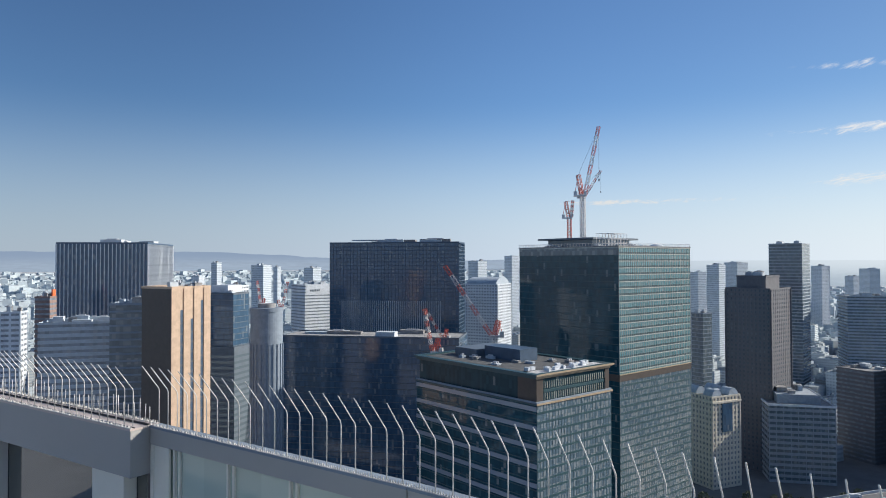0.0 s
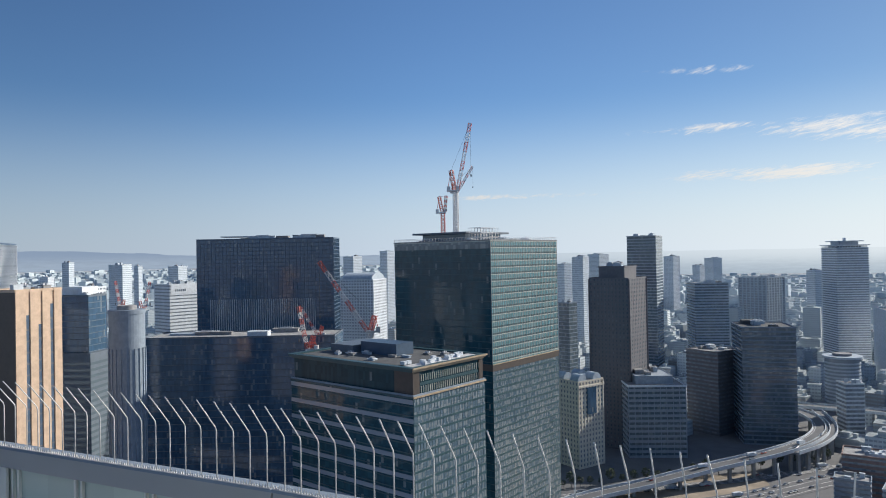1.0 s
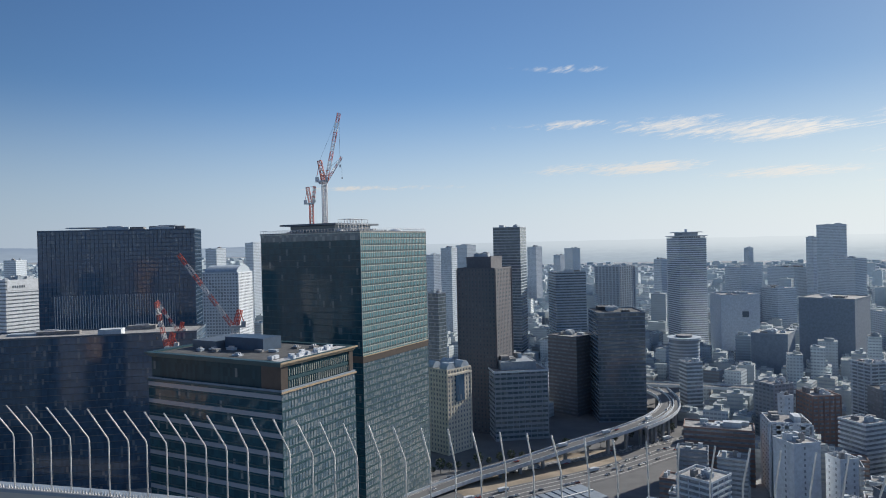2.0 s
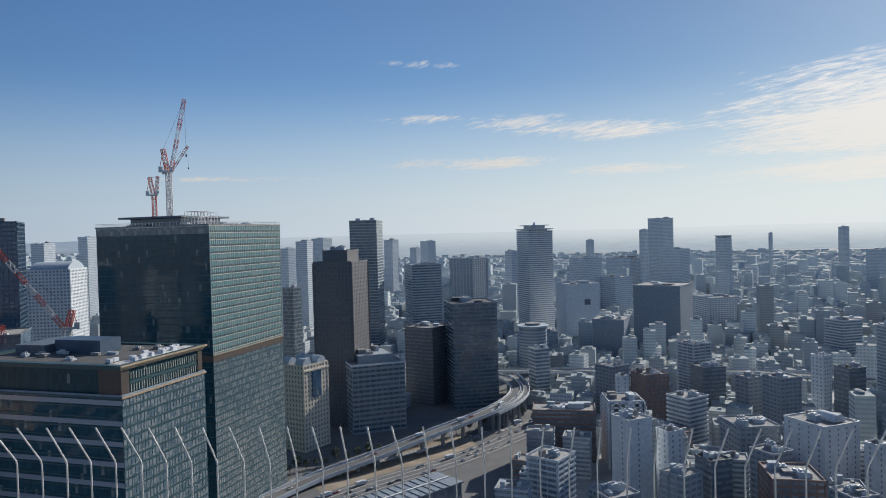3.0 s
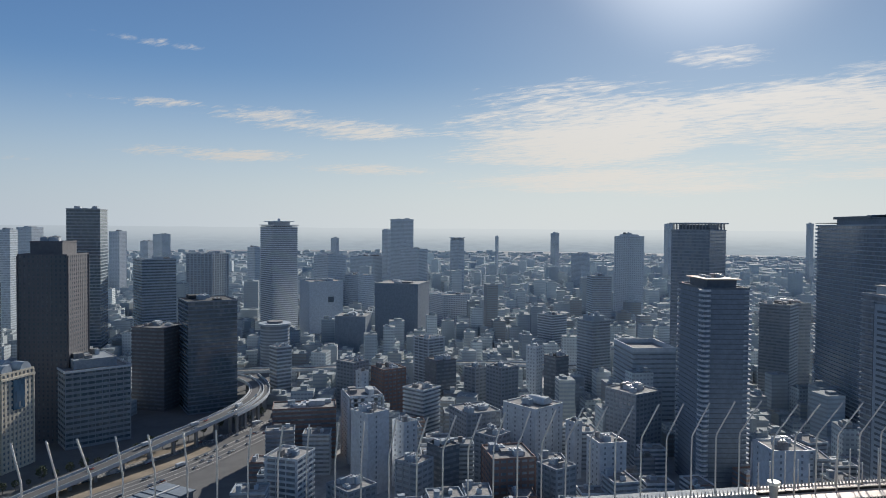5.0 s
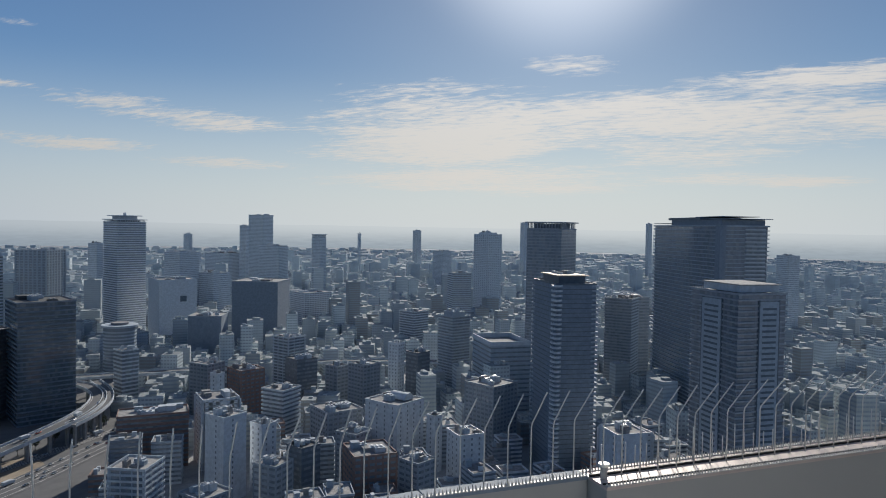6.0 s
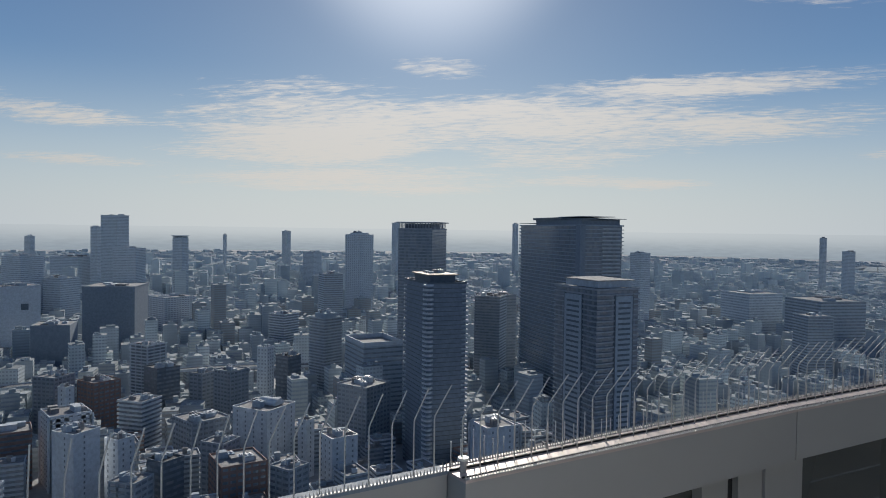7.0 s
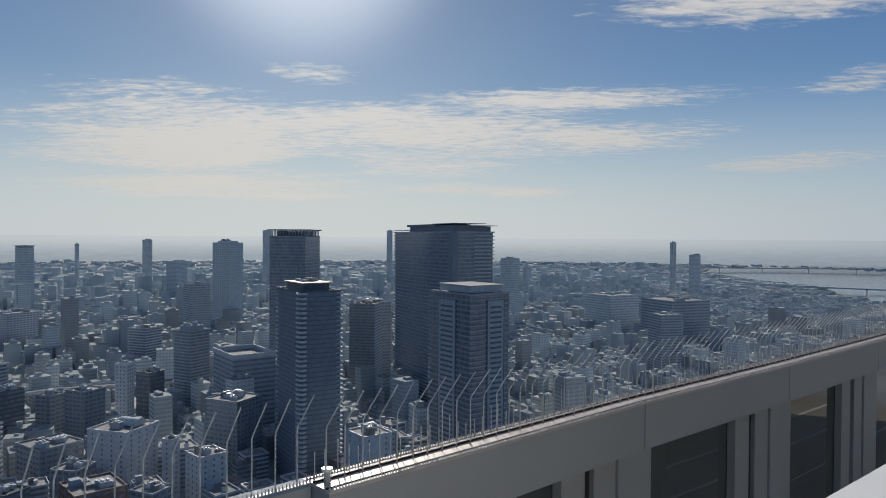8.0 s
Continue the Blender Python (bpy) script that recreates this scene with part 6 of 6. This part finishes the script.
def traffic():
    rnd = random.Random(9)
    designs = [car_design("car", M["white_tile"], "white car in traffic on the street"),
               car_design("car", M["dark_panel"], "dark car in traffic on the street"),
               car_design("car", M["steel_white"], "silver car in traffic on the street"),
               car_design("truck", M["white_tile"], "white box truck in traffic"),
               car_design("car", M["crane_red"], "dull red car in traffic on the street")]
    used = [False] * 5
    for pts, wd, lift, count in ((STREET, 18, 0.24, 34), (STREET_B, 24, 0.24, 46), (RAMP, 10, 0.08, 10)):
        p = smooth(pts, 16)
        for q in range(count):
            i = rnd.randrange(2, len(p) - 2)
            t = (p[i + 1] - p[i])
            a = math.degrees(math.atan2(t.y, t.x))
            lane = rnd.choice((-0.3, -0.25, 0.0, 0.25, 0.3)) * wd
            n = Vector((-t.y, t.x, 0)).normalized()
            pos = p[i] + t * rnd.random() + n * lane
            k = rnd.choice((0, 0, 1, 1, 2, 2, 3, 4))
            m = pose(pos.x, pos.y, pos.z + lift, 0, 0, a + (180 if lane < 0 else 0))
            if not used[k]:
                designs[k].matrix_basis, used[k] = m, True
            else:
                copy_thing(designs[k], m)


traffic()


def station_hall():
    """Long low station roof beside the street."""
    a, b = Vector((*(180.47, 380.87), 0)), Vector((*(245.18, 390.52), 0))
    t = (b - a).normalized()
    ang = math.degrees(math.atan2(t.y, t.x))
    ln = (b - a).length
    ob = thing("station_hall", "long low station hall with grey ribbed roof", "station", pose(a.x, a.y, 0, 0, 0, ang))
    bm = bmesh.new()
    box(bm, 0, ln, -24, 0, 0, 11.4, uv=True)
    part("hall", bm, M["dim_glass"], ob)
    bm = bmesh.new()
    box(bm, -1, ln + 1, -25, 1, 11.4, 12.2)
    part("roof", bm, M["slate_stone"], ob)
    me = box_mesh("roof_rib", M["dark_panel"], -0.25, 0.25, -25, 1, 12.2, 12.6)
    for i in range(int(ln / 6)):
        put_part("roof_rib", me, ob, (i * 6.0, 0, 0))
    bm = bmesh.new()
    box(bm, 0, ln, -12.6, -11.4, 12.25, 12.9)
    part("roof_line", bm, M["white_line"], ob, "white ridge strip")


station_hall()

# ---- the roof rim of the building underfoot ----
RIM_Z = EYE - 2.4
INNER_1 = [(-11.20, 14.37), (-7.80, 12.13), (-4.51, 9.96)]
INNER_2 = [(-4.34, 10.20), (-0.39, 7.385), (2.95, 4.80), (6.05, 2.23), (7.26, 1.05)]
INNER_3 = [(7.035, 0.832), (10.945, -3.023), (14.28, -6.553), (17.80, -10.17), (25.2, -17.6)]


def side_of(a, b):
    """Unit vectors along a stretch of rim and outwards from it."""
    t = (Vector((*b, 0)) - Vector((*a, 0)))
    ln = t.length
    t.normalize()
    return t, Vector((-t.y, t.x, 0)), ln


def local_frame(a, b):
    t, n, ln = side_of(a, b)
    return Matrix(((t.x, n.x, 0, a[0]), (t.y, n.y, 0, a[1]), (0, 0, 1, RIM_Z), (0, 0, 0, 1))), ln


def tube(bm, pts, r, seg=6):
    rows = []
    for i, p in enumerate(pts):
        a, b = pts[max(i - 1, 0)], pts[min(i + 1, len(pts) - 1)]
        w = (Vector(b) - Vector(a)).normalized()
        e = w.cross(Vector((1, 0, 0.01))).normalized()
        f = w.cross(e)
        rows.append([bm.verts.new(Vector(p) + (e * math.cos(2 * math.pi * k / seg) + f * math.sin(2 * math.pi * k / seg)) * r) for k in range(seg)])
    for a, b in zip(rows, rows[1:]):
        for k in range(seg):
            j = (k + 1) % seg
            f = bm.faces.new((a[k], a[j], b[j], b[k]))
            f.smooth = True
    bm.faces.new(rows[-1])
    bm.faces.new(rows[0][::-1])


trees()


def rod_mesh(lean):
    bm = bmesh.new()
    k = 0.545
    tube(bm, [(0, 0, 0), (0, 0, k - 0.03), (0, -0.012 + lean * 0.1, k + 0.012), (lean, -0.29, k + 0.372)], 0.0072)
    bmesh.ops.recalc_face_normals(bm, faces=bm.faces[:])
    return mesh_of(bm, "bent_rod", M["rod_steel"])


RODS = [rod_mesh(v) for v in (0.0, 0.012, -0.012, 0.02)]
bm_ = bmesh.new()
tube(bm_, [(0, 0, 0), (0, 0, 0.34)], 0.006)
SHORT_ROD = mesh_of(bm_, "short_rod", M["rod_steel"])


def spikes(name, ln, y, parent, rnd, pitch=0.036, height=0.055):
    """A strip of plastic bird spikes."""
    bm = bmesh.new()
    n = int(ln / pitch)
    box(bm, 0.02, ln - 0.02, y - 0.02, y + 0.02, 0.0, 0.008)
    for i in range(n):
        x = (i + 0.5) * ln / n
        dx, dy, h = rnd.uniform(-0.006, 0.006), rnd.uniform(-0.012, 0.012), height * rnd.uniform(0.85, 1.1)
        v = [bm.verts.new((x - 0.012, y - 0.008, 0.008)), bm.verts.new((x + 0.012, y - 0.008, 0.008)), bm.verts.new((x, y + 0.010, 0.008)),
             bm.verts.new((x + dx, y + dy, h))]
        for q in ((0, 1, 3), (1, 2, 3), (2, 0, 3)):
            bm.faces.new([v[k] for k in q])
    ob = part(name, bm, M["spike_plastic"], parent, "strip of pale plastic bird spikes")
    ob["kind"] = "stuff"
    return ob


def rim_stretch(a, b, deep, width, rod_pitch, rod_off, seed=0):
    """One stretch of rim: fascia beam, coping, bent rods, spikes, and the glazed wall below."""
    rnd = random.Random(100 + seed)
    m, ln = local_frame(a, b)
    ob = thing("roof_parapet", "grey metal roof parapet with bent steel rods and bird spikes", "parapet", m, group="roof rim stretches")
    bm = bmesh.new()
    box(bm, 0.011, ln - 0.011, 0.0, width, -deep, -0.03)
    part("fascia", bm, M["fascia"], ob, "smooth grey metal fascia panel")
    bm = bmesh.new()
    box(bm, 0.003, ln - 0.003, -0.012, width + 0.02, -0.03, 0.0)
    part("coping", bm, M["coping" if width > 0.3 else "slate_stone"], ob, "pale weathered metal coping")
    if width > 0.3:
        bm = bmesh.new()
        box(bm, 0.01, ln - 0.01, width * 0.60, width * 0.66, 0.0, 0.025)
        part("coping_rail", bm, M["black_gap"], ob)
        bm = bmesh.new()
        box(bm, 0.01, ln - 0.01, width * 0.12, width * 0.15, 0.0, 0.015)
        part("coping_rail", bm, M["black_gap"], ob)
    n = int(ln / rod_pitch)
    for i in range(n):
        x = (i + 0.5) * ln / n
        o = put_part("bent_rod", RODS[rnd.randrange(4)], ob, (x + rnd.uniform(-0.008, 0.008), rod_off, 0), rnd.uniform(-2.5, 2.5))
    if width > 0.3:
        for i in range(int(ln / 0.14)):
            o = put_part("short_rod", SHORT_ROD, ob, (0.06 + i * 0.14 + rnd.uniform(-0.02, 0.02), width * 0.82, 0))
            o.scale = (1, 1, rnd.uniform(0.6, 1.05))
    spikes("spike_strip", ln, 0.012, ob, rnd)
    if width > 0.3:
        spikes("spike_strip", ln, width * 0.93, ob, rnd)
    return ob, m, ln


def rim():
    s = 0
    for a, b in zip(INNER_1, INNER_1[1:]):
        s += 1
        ob, m, ln = rim_stretch(a, b, 0.71, 0.46, 0.215, 0.10, seed=s)
        # sunlit look put into the post paint; INNER_3 posts keep the grey
        wall_below(m, ln, 0.71, 0.10, s, posts=[ln - 0.48], post_w=0.48, face="fascia_pale_lit")
    for a, b in zip(INNER_2, INNER_2[1:]):
        s += 1
        ob, m, ln = rim_stretch(a, b, 0.27, 0.16, 0.222, 0.07, seed=s)
        n = max(int(round(ln / 1.15)), 1)
        wall_below(m, ln, 0.27, -0.08, s, mullions=[(i + 0.5) * ln / n for i in range(n)])
    for a, b in zip(INNER_3, INNER_3[1:]):
        s += 1
        ob, m, ln = rim_stretch(a, b, 0.71, 0.46, 0.215, 0.22, seed=s)
        wall_below(m, ln, 0.71, 0.22, s, posts=[ln], post_w=0.88, face="fascia", group=True)
    # pale end panel beside the deep stretch, its sunlit brightness put into the paint
    m, ln = local_frame(INNER_2[0], INNER_2[1])
    bm = bmesh.new()
    box(bm, 0.02, 0.46, 0.015, 0.05, -3.6, -0.28)
    box(bm, 0.02, 0.10, 0.0, 0.015, -3.6, -0.28)
    tagged(new("wall_panel", mesh_of(bm, "wall_panel", M["fascia_pale_lit"])), "pale metal wall panel at the parapet corner", "wall panel", kind="structure").matrix_basis = m


def wall_below(m, ln, deep, back, seed, posts=(), post_w=0.4, mullions=(), face="fascia", group=False):
    ob = thing("window_wall", "dark reflecting window wall under the parapet", "window", m, kind="structure")
    low = -4.2
    bm = bmesh.new()
    box(bm, 0.0, ln, back + 0.16, back + 0.18, low, -deep, uv=True)
    part("pane", bm, M["bright_base_glass" if mullions else "deck_glass"], ob)
    for x in posts:
        bm = bmesh.new()
        box(bm, x - post_w / 2, x + post_w / 2, back - 0.06, back + 0.15, low, -deep - 0.02)
        part("post", bm, M[face], ob)
        edge = x - post_w / 2
        for x0, x1, y0, mat in ((0.54, 0.012, -0.02, face), (0.72, 0.55, 0.06, "black_gap"), (1.25, 0.73, 0.0, face)) if group else ((0.42, 0.012, -0.02, face),):
            bm = bmesh.new()
            box(bm, edge - x0, edge - x1, back + y0, back + 0.15, low, -deep - 0.02)
            part("post" if mat == face else "shadow_gap", bm, M[mat], ob)
    for x in mullions:
        for q in (-0.06, 0.06):
            bm = bmesh.new()
            box(bm, x + q - 0.016, x + q + 0.016, back + 0.12, back + 0.165, low, -deep - 0.005)
            part("mullion", bm, M["fascia_pale_lit"], ob)
    return ob


# Panes under INNER_2: their light-borne brightness is put into a pale base colour.
M["bright_base_glass"] = glass_wall("bright_base_glass", (0.58, 0.68, 0.60), 0.06, 0.5, (1.2, 5.0), 0.12, 0.0)
M["deck_glass"] = glass_wall("deck_glass", (0.09, 0.095, 0.085), 0.03, 0.5, (1.2, 5.0), 0.06, 0.0, 2.3)
rim()


def roof_lamp():
    """Small capped lamp post on the coping at the corner."""
    ob = thing("roof_lamp", "small pale capped warning lamp on the coping", "lamp", pose(7.27, 0.90, RIM_Z))
    bm = bmesh.new()
    bmesh.ops.create_cone(bm, cap_ends=True, segments=16, radius1=0.035, radius2=0.035, depth=0.12, matrix=pose(0, 0, 0.06))
    part("post", bm, M["fascia"], ob)
    bm = bmesh.new()
    bmesh.ops.create_cone(bm, cap_ends=True, segments=16, radius1=0.06, radius2=0.055, depth=0.025, matrix=pose(0, 0, 0.135))
    part("cap", bm, M["fascia_pale_lit"], ob)


roof_lamp()


def own_building():
    """The block underfoot: walls down to the street, a roof deck, the walkway and its white parapet."""
    ring_pts = INNER_1 + INNER_2 + INNER_3
    out = [Vector((*p, 0)) for p in ring_pts]
    bm = bmesh.new()
    loop = out + [Vector((6.0, -46.0, 0)), Vector((-46.0, -20.0, 0)), Vector((-34.0, 2.0, 0))]
    top, bot = [], []
    for p in loop:
        bot.append(bm.verts.new((p.x, p.y, 0)))
        top.append(bm.verts.new((p.x, p.y, RIM_Z - 4.2)))
    n = len(loop)
    for i in range(n):
        j = (i + 1) % n
        bm.faces.new((bot[i], bot[j], top[j], top[i]))
    # unseen top face made pale so that it bounces light onto the rim
    bm.faces.new(top).material_index = 1
    bmesh.ops.recalc_face_normals(bm, faces=bm.faces[:])
    me = mesh_of(bm, "wall_tower", M["grey_glass_plain"])
    me.materials.append(M["roof_pale"])
    tagged(new("wall_tower", me), "grey tower block with a pale paved terrace", "building", kind="structure")


M["deck_boards"] = material("deck_boards", (0.31, 0.27, 0.225), 0.7, grain=0.6, stain=0.25)


def roof_deck():
    """Boards and pale joints of the deck between the walk and the rim."""
    m, ln = local_frame(INNER_3[0], INNER_3[-1])
    ob = thing("floor_deck", "brown boarded roof deck with pale joints", "floor", m, kind="structure")
    me = box_mesh("board", M["deck_boards"], -12.0, ln + 2, 0.0, 1.36, -4.195, -4.15)
    line = box_mesh("joint", M["white_line"], -12.0, ln + 2, 0.0, 0.06, -4.195, -4.145)
    for i in range(8):
        put_part("board", me, ob, (0, -1.5 - i * 1.45, 0))
        put_part("joint", line, ob, (0, -1.5 - i * 1.45 - 0.075, 0))


def shade_block():
    """Unseen plain block added behind the walk to shade the rim fascia; it closes the deck on that side."""
    m, ln = local_frame(INNER_3[0], INNER_3[-1])
    bm = bmesh.new()
    box(bm, -1.0, ln + 4, -26.0, -10.8, -4.2, 14.0)
    ob = new("wall_penthouse", mesh_of(bm, "wall_penthouse", M["grey_glass_plain"]))
    ob.matrix_basis = m
    tagged(ob, "plain grey clad upper storeys beside the roof deck", "wall", kind="structure")


M["grey_glass_plain"] = material("tower_cladding", (0.13, 0.15, 0.17), 0.5)
own_building()
roof_deck()
shade_block()


def walkway():
    """The raised walk on which the camera stands."""
    bm = bmesh.new()
    box(bm, -5.0, 3.4, -4.0, 1.1, EYE - 6.6, EYE - 1.62)
    ob = new("floor_walkway", mesh_of(bm, "floor_walkway", M["mid_concrete"]))
    ob.matrix_basis = pose(0, 0, 0, 0, 0, -40)
    tagged(ob, "plain grey concrete walkway floor", "floor", kind="structure")


walkway()


def white_parapet(a, b):
    """White walkway parapet whose corner comes in beside the camera."""
    t = (Vector((*b, 0)) - Vector((*a, 0))).normalized()
    n = Vector((-t.y, t.x, 0))
    start = Vector((*a, 0)) - t * 0.05
    m = Matrix(((t.x, n.x, 0, start.x), (t.y, n.y, 0, start.y), (0, 0, 1, EYE - 0.5), (0, 0, 0, 1)))
    ob = thing("walkway_parapet", "white painted walkway parapet with rounded edge", "parapet", m)
    bm = bmesh.new()
    box(bm, 0, 4.0, -0.30, 0.0, -6.1, 0.0)
    bmesh.ops.bevel(bm, geom=[e for e in bm.edges if all(v.co.z > -0.1 for v in e.verts)], offset=0.02, segments=3, affect="EDGES")
    part("wall", bm, M["white_paint"], ob)


white_parapet((2.02, -1.25), (2.29, -1.54))
